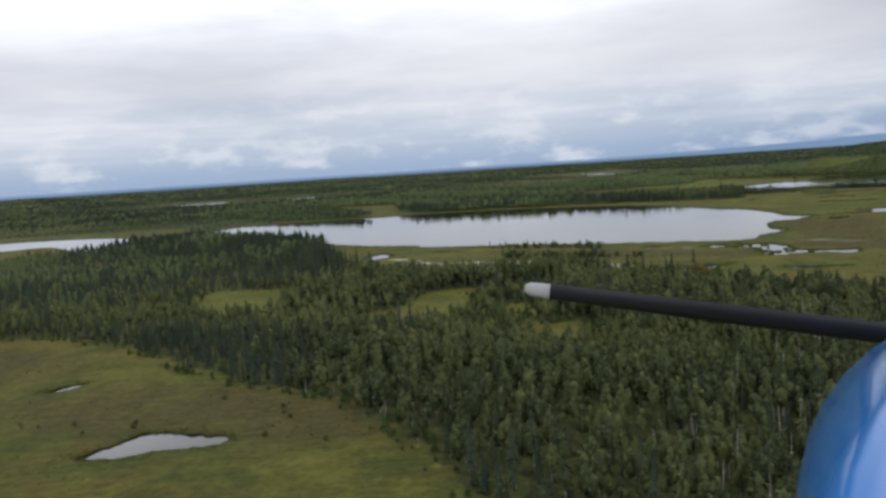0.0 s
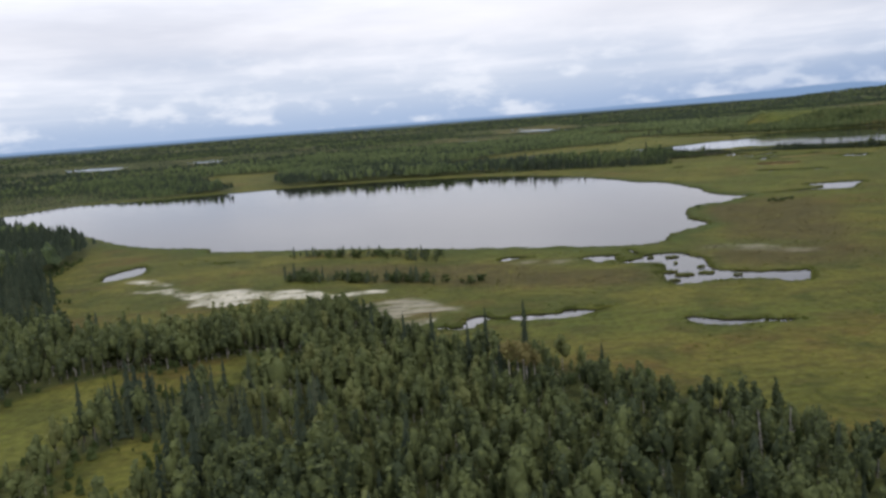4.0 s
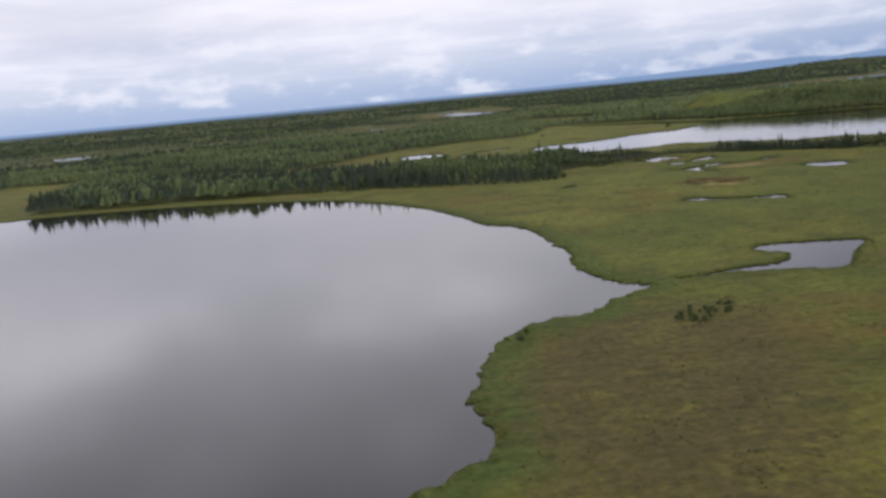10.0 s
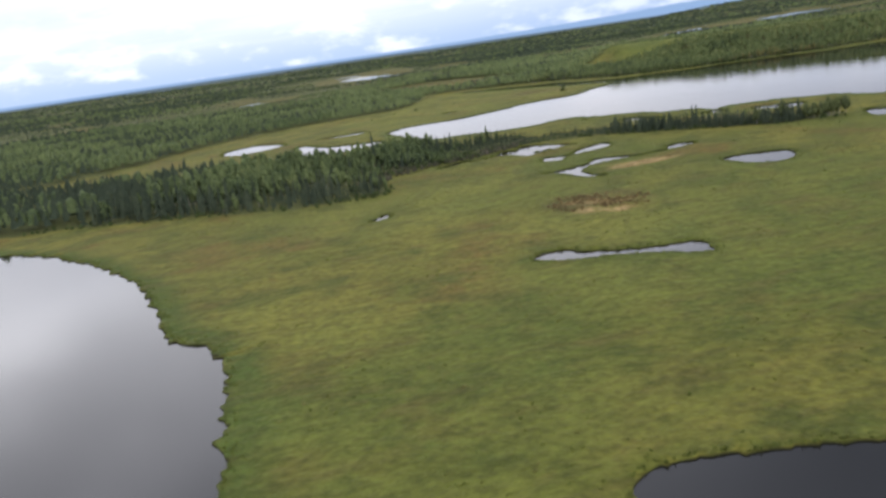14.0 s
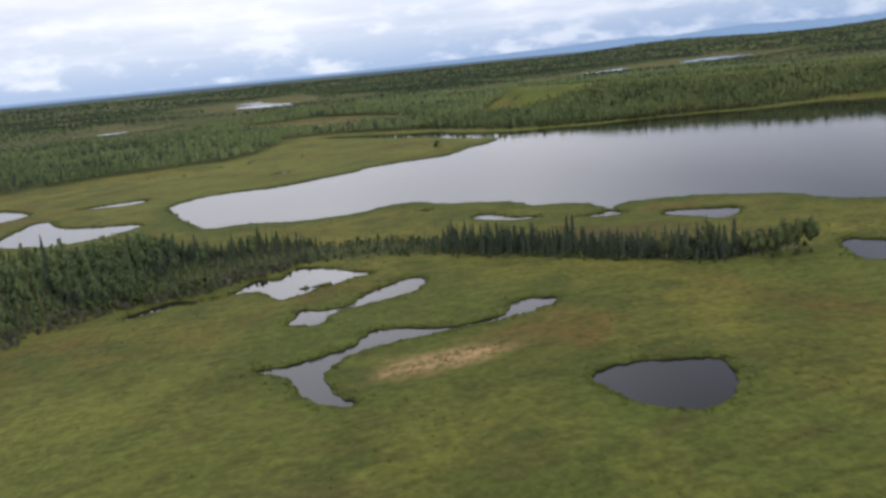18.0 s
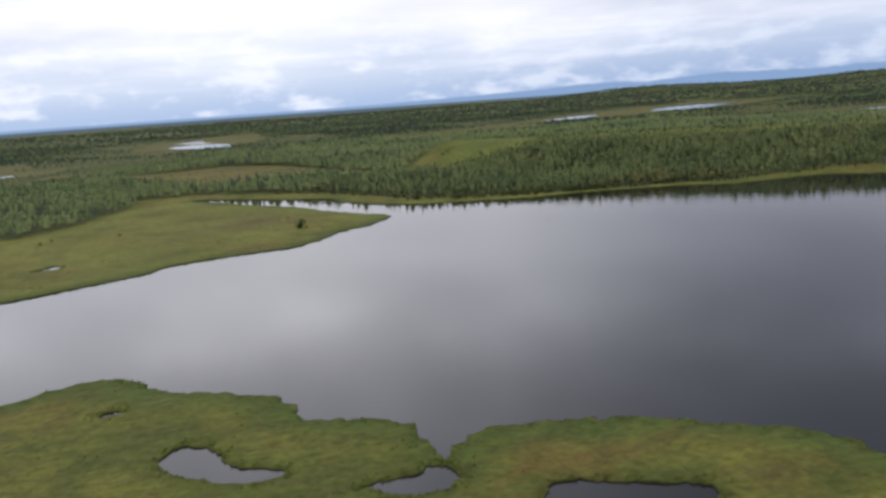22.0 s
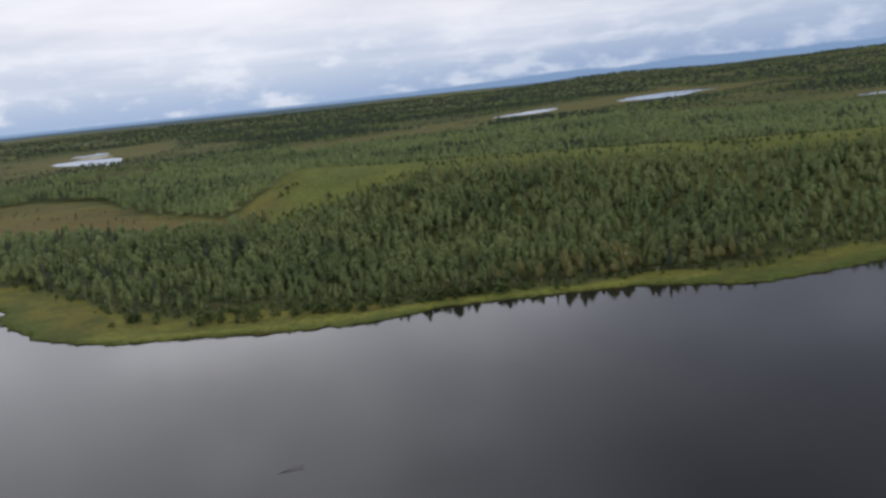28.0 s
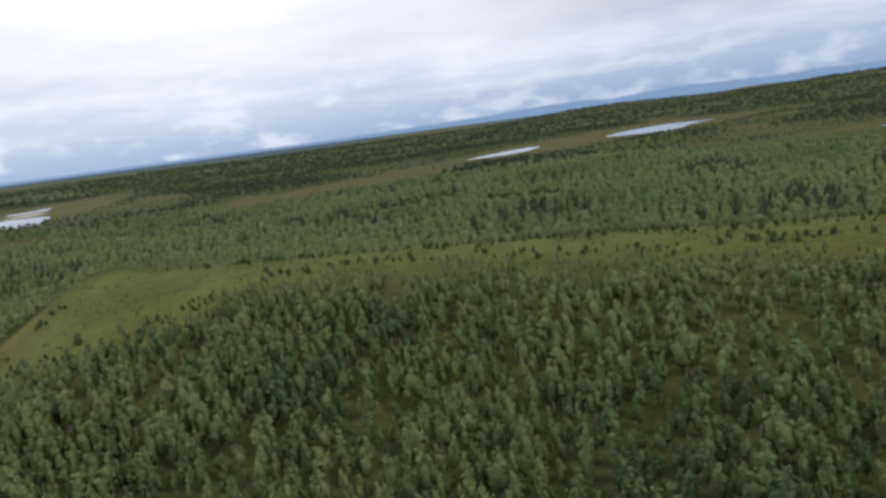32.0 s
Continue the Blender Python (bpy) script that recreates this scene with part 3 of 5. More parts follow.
# copses of small trees on the bog
COPSES = [(42, 403, 24, 3.4, -21, 36, 3.5), (67, 382, 8, 3.4, -50, 18, 3.8), (48, 355.5, 25, 4.2, -26, 60, 4.0), (28, 365.5, 4, 2, -10, 6, 5.4), (-15.2, 313.7, 11.1, 4, 0, 6, 2.4)]
CORNER = [(24, 299), (45, 301), (56, 283), (80, 256), (94, 242)]
MARGIN_SCRUB = [(257, 738), (268, 750), (286, 759), (302, 761), (314, 769), (326, 773)]
POND_WOOD = [(266, 752), (292, 775), (322, 781)]
POND_EDGE = [(305.7, 772.7), (328.8, 775.8), (347.7, 776.6)]
BROWN_BIRCHES = (77, 251)
TALL_SPRUCE = (264.8, 784.2)
THIN_SPRUCES = [(64, 268), (74, 270), (81, 269), (70, 262), (59, 269), (89.4, 245.4), (52.6, 285.9)]
SIGHT = [(-60, 10), (-2900, 4900), (4900, 4900), (4900, 4000), (1080, 1130), (520, 640), (340, 450), (215, 265), (105, 75), (40, 0)]


def smooth_loop(points, step, rough, seed):
    """A closed curve through the points, with an uneven shore."""
    p = np.array(points, float)
    n, out = len(p), []
    for i in range(n):
        a, b, c, d = p[i - 1], p[i], p[(i + 1) % n], p[(i + 2) % n]
        m = max(2, int(np.linalg.norm(c - b) / step))
        for t in np.arange(m) / m:
            s = b + 0.5 * t * ((c - a) + t * (2 * a - 5 * b + 4 * c - d + t * (3 * (b - c) + d - a)))
            u = 0.32 / max(rough, 0.3)
            w = noise.noise((s[0] * u, s[1] * u, seed)) + 0.6 * noise.noise((s[0] * u * 2.7, s[1] * u * 2.7, seed + 9.0))
            v = noise.noise((s[0] * u, s[1] * u, seed + 40.0)) + 0.6 * noise.noise((s[0] * u * 2.7, s[1] * u * 2.7, seed + 50.0))
            jag = 0.0 if rough > 2 else 1.15 if rough > 1 else 0.62
            w = rough * 0.7 * w + jag * (noise.noise((s[0] * 0.45, s[1] * 0.45, seed + 3.0)) + 0.8 * noise.noise((s[0] * 1.1, s[1] * 1.1, seed + 6.0)))
            v = rough * 0.7 * v + jag * (noise.noise((s[0] * 0.45, s[1] * 0.45, seed + 13.0)) + 0.8 * noise.noise((s[0] * 1.1, s[1] * 1.1, seed + 16.0)))
            out.append((s[0] + w, s[1] + v))
    return np.array(out)


def inside(points, loop):
    """Which of the points lie inside the closed loop."""
    points, loop = np.asarray(points), np.asarray(loop, float)
    hit = np.zeros(len(points), bool)
    lo, hi = loop.min(0), loop.max(0)
    box = np.where(((points >= lo) & (points <= hi)).all(1))[0]
    for chunk in np.array_split(box, max(1, len(box) * len(loop) // 6000000)):
        x, y = points[chunk, 0][:, None], points[chunk, 1][:, None]
        x1, y1 = loop[:, 0], loop[:, 1]
        x2, y2 = np.roll(x1, -1), np.roll(y1, -1)
        cross = ((y1 > y) != (y2 > y)) & (x < (x2 - x1) * (y - y1) / np.where(y2 == y1, 1e-9, y2 - y1) + x1)
        hit[chunk] = cross.sum(1) % 2 == 1
    return hit


def gap_to(points, loop, reach):
    """Distance of the points to the loop, up to reach."""
    points, loop = np.asarray(points, float), np.asarray(loop, float)
    best = np.full(len(points), float(reach))
    lo, hi = loop.min(0) - reach, loop.max(0) + reach
    box = np.where(((points >= lo) & (points <= hi)).all(1))[0]
    a, d = loop, np.roll(loop, -1, 0) - loop
    dd = np.maximum((d * d).sum(1), 1e-9)
    for chunk in np.array_split(box, max(1, len(box) * len(loop) // 3000000)):
        q = points[chunk][:, None] - a[None]
        t = np.clip((q * d).sum(2) / dd, 0, 1)
        best[chunk] = np.minimum(best[chunk], np.sqrt(((q - t[..., None] * d) ** 2).sum(2).min(1)))
    return best


def line_gap(points, line):
    points, line = np.asarray(points, float), np.asarray(line, float)
    best = np.full(len(points), 1e9)
    for a, b in zip(line[:-1], line[1:]):
        d = b - a
        t = np.clip(((points - a) @ d) / (d @ d), 0, 1)
        best = np.minimum(best, np.linalg.norm(points - a - t[:, None] * d, axis=1))
    return best


def beyond(points, line):
    """Which points lie on the far side of the line."""
    points, line = np.asarray(points, float), np.asarray(line, float)
    best, side = np.full(len(points), 1e9), np.zeros(len(points), bool)
    for a, b in zip(line[:-1], line[1:]):
        d = b - a
        t = np.clip(((points - a) @ d) / (d @ d), 0, 1)
        gap = np.linalg.norm(points - a - t[:, None] * d, axis=1)
        left = d[0] * (points[:, 1] - a[1]) - d[1] * (points[:, 0] - a[0]) > 0
        side = np.where(gap < best, left, side)
        best = np.minimum(best, gap)
    return side


def wave(p, size, seed):
    """Cheap smooth noise of plan points, about -1 to 1."""
    x, y = p[:, 0] / size, p[:, 1] / size
    return (np.sin(x * 1.3 + y * 0.7 + seed) + np.sin(-x * 0.6 + y * 1.7 + seed * 2.3) + np.sin(x * 2.1 - y * 1.1 + seed * 3.1) * 0.6
            + np.sin(x * 3.7 + y * 2.9 + seed * 1.7) * 0.4) / 3.0


def step01(x, lo, hi):
    t = np.clip((x - lo) / (hi - lo), 0, 1)
    return t * t * (3 - 2 * t)


SHORES = {}
for i, (name, (pts, rough)) in enumerate(WATERS.items()):
    SHORES[name] = smooth_loop(pts, (0.8 if name.startswith("pond") else 1.3) if rough <= 2 else rough * 1.5, rough, i * 3.7)
ISLET_LOOPS = []
for x, y, a, b in ISLETS:
    ISLET_LOOPS.append(smooth_loop([(x + a * math.cos(t), y + b * math.sin(t)) for t in np.arange(8) * math.tau / 8], 0.5, 0.7, x))


FAR_WATER = np.concatenate([SHORES[name][::4] for name in ("lake_3", "lake_4", "lake_5", "pond_25", "pond_33", "pond_26", "pond_27", "pond_28", "pond_29")])


def far_water_gap(p):
    best = np.full(len(p), 1e9)
    for c in FAR_WATER:
        best = np.minimum(best, (p[:, 0] - c[0]) ** 2 + (p[:, 1] - c[1]) ** 2)
    return np.sqrt(best)


def land_height(p):
    """Height of dry land at plan points."""
    z = 0.27 + 0.11 * wave(p, 9.0, 1.0) + 0.08 * wave(p, 3.1, 4.0)
    ridge = line_gap(p, RIDGE)
    # the hill falls off more steeply on its far side
    ridge = np.where(beyond(p, RIDGE), ridge * 1.7, ridge)
    z = z + 19.5 * step01(-ridge, -125, -6) * step01(p[:, 0], 542, 586)
    r = np.linalg.norm(p - np.array([320, 640]), axis=1)
    wild = far_water_gap(p)
    z = z + step01(r, 2000, 4000) * (9 + 9 * wave(p, 380.0, 2.0) + step01(p[:, 0], 1300, 3200) * (18 + 12 * wave(p, 380.0, 2.0)))
    z = z + step01(r, 700, 1150) * step01(wild, 200, 480) * (2.0 + 2.5 * wave(p, 95.0, 5.0) + 3.0 * wave(p, 210.0, 8.0))
    return z


def open_land(p):
    hit = np.zeros(len(p), bool)
    q = p + np.stack([wave(p, 6.0, 5.0), wave(p, 7.0, 9.0)], 1) * (2.5 + 5.0 * step01(p[:, 1], 1120, 1250))[:, None]
    q = q + (np.stack([wave(p, 55.0, 5.0), wave(p, 48.0, 2.0)], 1) * 26.0) * (step01(p[:, 0] - 0.45 * p[:, 1], 120, 240) * step01(-p[:, 1], -670, -610))[:, None]
    for loop in MEADOWS:
        hit |= inside(q, loop)
    # clearings in the far woods, unevenly spread
    r = np.linalg.norm(p - np.array([320, 640]), axis=1)
    gaps = wave(p * np.array([1.5, 0.7]), 85.0, 12.0) + 0.35 * wave(p, 30.0, 3.0)
    hit |= (gaps > 0.54) & (r > 800) & (p[:, 1] > 700)
    hit |= inside(q, HILL_BROWN)
    return hit | inside(p + np.stack([wave(p, 7.0, 3.0), wave(p, 8.0, 1.0)], 1) * 5.0, HILL_GRASS)


def in_water(p):
    hit = np.zeros(len(p), bool)
    for loop in SHORES.values():
        hit |= inside(p, loop)
    for loop in ISLET_LOOPS:
        hit &= ~inside(p, loop)
    return hit


def shore_gap(p, reach=14.0):
    best = np.full(len(p), reach)
    for loop in list(SHORES.values()) + ISLET_LOOPS:
        best = np.minimum(best, gap_to(p, loop, reach))
    return best


def jittered(x0, x1, y0, y1, step, seed):
    rng = np.random.default_rng(seed)
    gx, gy = np.meshgrid(np.arange(x0, x1, step), np.arange(y0, y1, step))
    p = np.stack([gx.ravel(), gy.ravel()], 1)
    return p + rng.uniform(-0.45, 0.45, p.shape) * step


def mesh_object(name, verts, faces, mat, smooth=False, attributes=None, parent=None):
    me = bpy.data.meshes.new(name)
    verts, faces = np.asarray(verts, np.float32), np.asarray(faces, np.int32)
    n = faces.shape[1]
    me.vertices.add(len(verts))
    me.vertices.foreach_set("co", verts.ravel())
    me.loops.add(faces.size)
    me.loops.foreach_set("vertex_index", faces.ravel())
    me.polygons.add(len(faces))
    me.polygons.foreach_set("loop_start", np.arange(0, faces.size, n, dtype=np.int32))
    me.polygons.foreach_set("use_smooth", np.full(len(faces), smooth))
    me.update(calc_edges=True)
    for key, values in (attributes or {}).items():
        me.attributes.new(key, "FLOAT", "POINT").data.foreach_set("value", np.asarray(values, np.float32))
    me.materials.append(mat)
    ob = new(name, me)
    ob.parent = parent
    return ob


def part(name, bm, mat, parent, label=""):
    me = bpy.data.meshes.new(name)
    bm.to_mesh(me)
    bm.free()
    me.materials.append(mat)
    ob = new(name, me)
    ob.parent = parent
    return tagged(ob, label)


# ---- ground and water ----
def soft_patch(p, blobs):
    """1 inside, 0 outside of soft oval patches: x, y, half length, half width, turn."""
    value = np.zeros(len(p))
    for x, y, a, b, turn in blobs:
        c, s = math.cos(radians(turn)), math.sin(radians(turn))
        u, v = (p[:, 0] - x) * c + (p[:, 1] - y) * s, -(p[:, 0] - x) * s + (p[:, 1] - y) * c
        value = np.maximum(value, 1 - step01(np.sqrt((u / a) ** 2 + (v / b) ** 2), 0.6, 1.25))
    return value


def soft_area(p, loop, blur):
    """1 well inside the loop, 0 outside."""
    return inside(p, loop) * step01(gap_to(p, loop, blur), 0.0, blur)


def build_ground():
    near = jittered(-280, 820, 40, 1330, 4.2, 1)
    near = near[line_gap(near, FLIGHT_LINE) < 450]
    rest = jittered(-1300, 1900, -600, 2400, 22.0, 2)
    rest = rest[~((rest[:, 0] > -280) & (rest[:, 0] < 820) & (rest[:, 1] > 40) & (rest[:, 1] < 1330) & (line_gap(rest, FLIGHT_LINE) < 450))]
    far = jittered(-5600, 6400, -5200, 6800, 120.0, 3)
    far = far[~((far[:, 0] > -1320) & (far[:, 0] < 1920) & (far[:, 1] > -620) & (far[:, 1] < 2420))]
    free = np.concatenate([near, rest, far, jittered(5, 82, 294, 360, 1.6, 4)])
    free = free[shore_gap(free, 3.0) > 0.9]
    coords, edges = [], []
    for loop in list(SHORES.values()) + ISLET_LOOPS:
        first = len(coords)
        coords += [Vector(p) for p in loop]
        edges += [(first + i, first + (i + 1) % len(loop)) for i in range(len(loop))]
    rim = len(coords)
    # rings of points inside and outside the water's edge make a steep bank of bare peat
    for sign, loops in ((1, SHORES.values()), (-1, ISLET_LOOPS)):
        for loop in loops:
            d = np.roll(loop, -1, 0) - np.roll(loop, 1, 0)
            d /= np.maximum(np.linalg.norm(d, axis=1)[:, None], 1e-6)
            area = np.sum(loop[:, 0] * np.roll(loop[:, 1], -1) - loop[:, 1] * np.roll(loop[:, 0], -1))
            turn = np.stack([-d[:, 1], d[:, 0]], 1) * (1 if area > 0 else -1) * sign
            coords += [Vector(p) for p in loop + turn * 0.18] + [Vector(p) for p in loop[::2] - turn[::2] * 0.3]
    coords += [Vector(p) for p in free]
    verts, _, faces, origin, _, _ = geometry.delaunay_2d_cdt(coords, edges, [], 0, 1e-4)
    p = np.array([tuple(v) for v in verts])
    gap, wet = shore_gap(p, 22.0), in_water(p)
    on_rim = gap < 0.05
    z = land_height(p)
    z = np.where(on_rim, 0.26 + 0.15 * wave(p, 2.0, 3.0), np.where(wet, -0.35 - 0.9 * step01(gap, 0.4, 3), z))
    bare = open_land(p)
    glade = (0.5 + 0.25 * wave(p, 5.0, 6.0)) * np.max([soft_area(p, loop, 4.0) for loop in GLADES], axis=0)
    glade = np.maximum(glade, (0.36 + 0.4 * wave(p, 14.0, 6.0)) * soft_area(p, CAPE, 6.0))
    # pale grass in broad patches over the meadow between the lakes
    pale = step01(p[:, 0] + p[:, 1], 640, 760) * step01(-p[:, 1], -735, -690) * step01(p[:, 0], 170, 215) * step01(-p[:, 0], -335, -285)
    glade = np.maximum(glade, 0.5 * pale * step01(wave(p, 27.0, 9.0) + 0.45 * wave(p, 9.0, 4.0), -0.25, 0.45) * step01(gap, 3.0, 14.0))
    lake = np.minimum(gap_to(p, SHORES["lake_1"], 22.0), gap_to(p, SHORES["lake_2"], 22.0))
    at = {"wet": np.maximum(1 - step01(lake + 3.0 * wave(p, 7.0, 2.0), 2.0, 9.5), 0.4 - 0.4 * step01(gap + 2.0 * wave(p, 5.0, 2.0), 1.0, 6.0)) * ~wet,
          "lime": np.maximum(np.maximum(1 - step01(line_gap(p, SHORE_GRASS) + 1.5 * wave(p, 6.0, 3.0), 0.5, 4.5), glade), 0.42 * np.clip(1 - gap_to(p, HILL_GRASS, 20.0) / 9.0 + inside(p, HILL_GRASS), 0, 1)), "wood": (~bare).astype(float) * (gap > 3) * (1 - 0.42 * step01(-line_gap(p, RIDGE), -130, -80) * step01(p[:, 1], 1000, 1040)) * step01(gap_to(p, HILL_GRASS, 20.0), 4.0, 18.0), "mud": np.where(on_rim, 0.5, (wet & ~on_rim).astype(float)),
          "sand": np.maximum(soft_patch(p, SAND), soft_area(p + np.stack([wave(p, 4.0, 3.0), wave(p, 5.0, 7.0)], 1) * 4.5, SAND_FLAT, 3.0)), "ash": np.maximum(0.6 * soft_patch(p, ASH_SPOTS), soft_area(p + np.stack([wave(p, 4.0, 5.0), wave(p, 5.0, 1.0)], 1) * 4.0, ASH_FLAT, 5.0)), "straw": soft_patch(p, STRAW), "dry": np.maximum(soft_patch(p, DRY), 0.75 * (np.linalg.norm(p - np.array([320, 640]), axis=1) > 800)), "russet": np.maximum(soft_area(p, RUSSET_BOG, 10.0), 0.35 * soft_area(p, HILL_BROWN, 9.0)), "green": np.maximum(soft_patch(p, LUSH) * 0.5, np.clip(1 - gap_to(p, HILL_GRASS, 20.0) / 18.0 + inside(p, HILL_GRASS), 0, 1) * 0.85)}
    tri = np.array([f if len(f) == 3 else f[:3] for f in faces])
    ob = mesh_object("ground", np.column_stack([p, z]), tri, GROUND, True, at)
    tagged(ob, "flat olive green sedge bog and forest floor to the horizon", "ground", kind="structure")


from mathutils import geometry

build_ground()
for name, loop in SHORES.items():
    bm = bmesh.new()
    face = bm.faces.new([bm.verts.new((x, y, 0.0)) for x, y in loop])
    if face.calc_area() and face.normal.z < 0:
        face.normal_flip()
    bm.normal_update()
    if face.normal.z < 0:
        face.normal_flip()
    bmesh.ops.triangulate(bm, faces=bm.faces[:])
    ob = part(name, bm, WATER, None)
    what = "broad calm grey lake mirroring the overcast sky" if name.startswith("lake") else "small dark still bog pond with grassy banks"
    tagged(ob, what, "lake" if name.startswith("lake") else "pond", kind="structure")

# ---- trees ----
def tube(n, path, radii):
    """A tapered stem along a path: vertices and triangles."""
    v, f = [], []
    for (x, y, z), r in zip(path, radii):
        v += [(x + r * math.cos(a), y + r * math.sin(a), z) for a in np.arange(n) * math.tau / n]
    for i in range(len(path) - 1):
        for j in range(n):
            a, b = i * n + j, i * n + (j + 1) % n
            f += [(a, b, b + n), (a, b + n, a + n)]
    return np.array(v), np.array(f)


def spruce_crown(rng, tiers, spokes, spread=0.135):
    """Ragged, drooping tiers of boughs round a stem of height 1."""
    v, f = [], []
    low = rng.uniform(0.05, 0.16)
    for i in range(tiers):
        t = i / (tiers - 1)
        z = low + (1 - low) * t ** 0.92
        r = spread * ((1 - t) ** 0.8 * 0.93 + 0.07) * rng.uniform(0.72, 1.2)
        top = min(1.0, z + (1 - low) / tiers * 1.5)
        first, turn = len(v), rng.uniform(0, 6)
        v.append((0, 0, top if i < tiers - 1 else 1.0 + 0.01))
        for j in range(spokes * 2):
            a = turn + j * math.pi / spokes
            q = r * (rng.uniform(0.75, 1.25) if j % 2 == 0 else rng.uniform(0.3, 0.5))
            v.append((q * math.cos(a), q * math.sin(a), z - (0.020 + 0.10 * r if j % 2 == 0 else -0.012) + rng.uniform(-0.008, 0.008)))
        for j in range(spokes * 2):
            f.append((first, first + 1 + j, first + 1 + (j + 1) % (spokes * 2)))
    return np.array(v), np.array(f)


def leaf_crown(rng, count, size, width, low):
    """A crown of many small bent leaf clumps with gaps, on a stem of height 1."""
    lobes = [(rng.uniform(-0.5, 0.5) * width, rng.uniform(-0.5, 0.5) * width, rng.uniform(low + 0.1, 0.9), rng.uniform(0.55, 1.0) * width) for _ in range(5)]
    lobes.append((0, 0, 0.9, width * 0.45))
    v, f = [], []
    for _ in range(count):
        x, y, z, r = lobes[rng.integers(len(lobes))]
        d = rng.normal(size=3)
        d /= np.linalg.norm(d)
        c = np.array([x, y, z]) + d * r * rng.uniform(0.55, 1.0) * np.array([1, 1, 1.25])
        c[2] = min(max(c[2], low), 1.03)
        a = np.cross(d, rng.normal(size=3))
        a /= np.linalg.norm(a)
        b = np.cross(d, a) + d * rng.uniform(-0.6, 0.6)
        s = size * rng.uniform(0.6, 1.3)
        n = len(v)
        v += [c - a * s, c - b * s * 0.8 + d * s * 0.3, c + a * s * 0.9, c + b * s]
        f += [(n, n + 1, n + 2), (n, n + 2, n + 3)]
    return np.array(v), np.array(f)


def birch_crown(rng, rings, sides, fringe, size, low=0.2, width=0.135):
    """A full, uneven column of foliage with loose leaf clumps standing out all round, on a stem of height 1."""
    v, f = [(0, 0, low)], []
    lean = rng.uniform(-0.09, 0.09, 2)
    for i in range(rings):
        t = (i + 0.35) / rings
        r = width * (0.5 + 0.8 * math.sin(math.pi * min(1.0, 0.16 + 0.80 * t))) * (1 - 0.40 * t ** 2.4)
        for j in range(sides):
            a = (j + 0.5 * (i % 2)) * math.tau / sides
            q = r * rng.uniform(0.55, 1.0)
            v.append((q * math.cos(a) + lean[0] * t, q * math.sin(a) + lean[1] * t, low + (1 - low) * t + rng.uniform(-0.035, 0.035)))
    v.append((lean[0], lean[1], 1.0))
    last = len(v) - 1
    for j in range(sides):
        k = (j + 1) % sides
        f.append((last, 1 + (rings - 1) * sides + j, 1 + (rings - 1) * sides + k))
        for i in range(rings - 1):
            a, b = 1 + i * sides + j, 1 + i * sides + k
            f += [(a, b, b + sides), (a, b + sides, a + sides)]
    lumps = rng.uniform(0, 6.28, 3)
    for _ in range(fringe):
        t, a = rng.uniform(0.02, 1.0) ** 0.9, rng.uniform(0, math.tau)
        r = width * (0.5 + 0.8 * math.sin(math.pi * min(1.0, 0.16 + 0.80 * t))) * (1 - 0.40 * t ** 2.4)
        r *= rng.uniform(0.85, 1.22) * (1 + 0.22 * math.sin(3 * a + lumps[0] + 5 * t) + 0.16 * math.sin(2 * a + lumps[1] - 9 * t)) * (1.0 if t < 0.9 else rng.uniform(0.2, 0.9))
        c = np.array([r * math.cos(a) + lean[0] * t, r * math.sin(a) + lean[1] * t, low + (1 - low) * t * 1.03])
        out = np.array([math.cos(a), math.sin(a), 0.25 + 0.7 * t]) + rng.normal(0, 0.24, 3)
        out /= np.linalg.norm(out)
        side = np.cross(out, rng.normal(size=3))
        side /= np.linalg.norm(side)
        rise, q, n = np.cross(out, side), size * rng.uniform(0.65, 1.45), len(v)
        v += [c - side * q - out * q * 0.5, c + side * q * 0.8 - out * q * 0.3, c + rise * q * 1.1 + out * q * 0.3]
        f.append((n, n + 1, n + 2))
    return np.array(v), np.array(f)


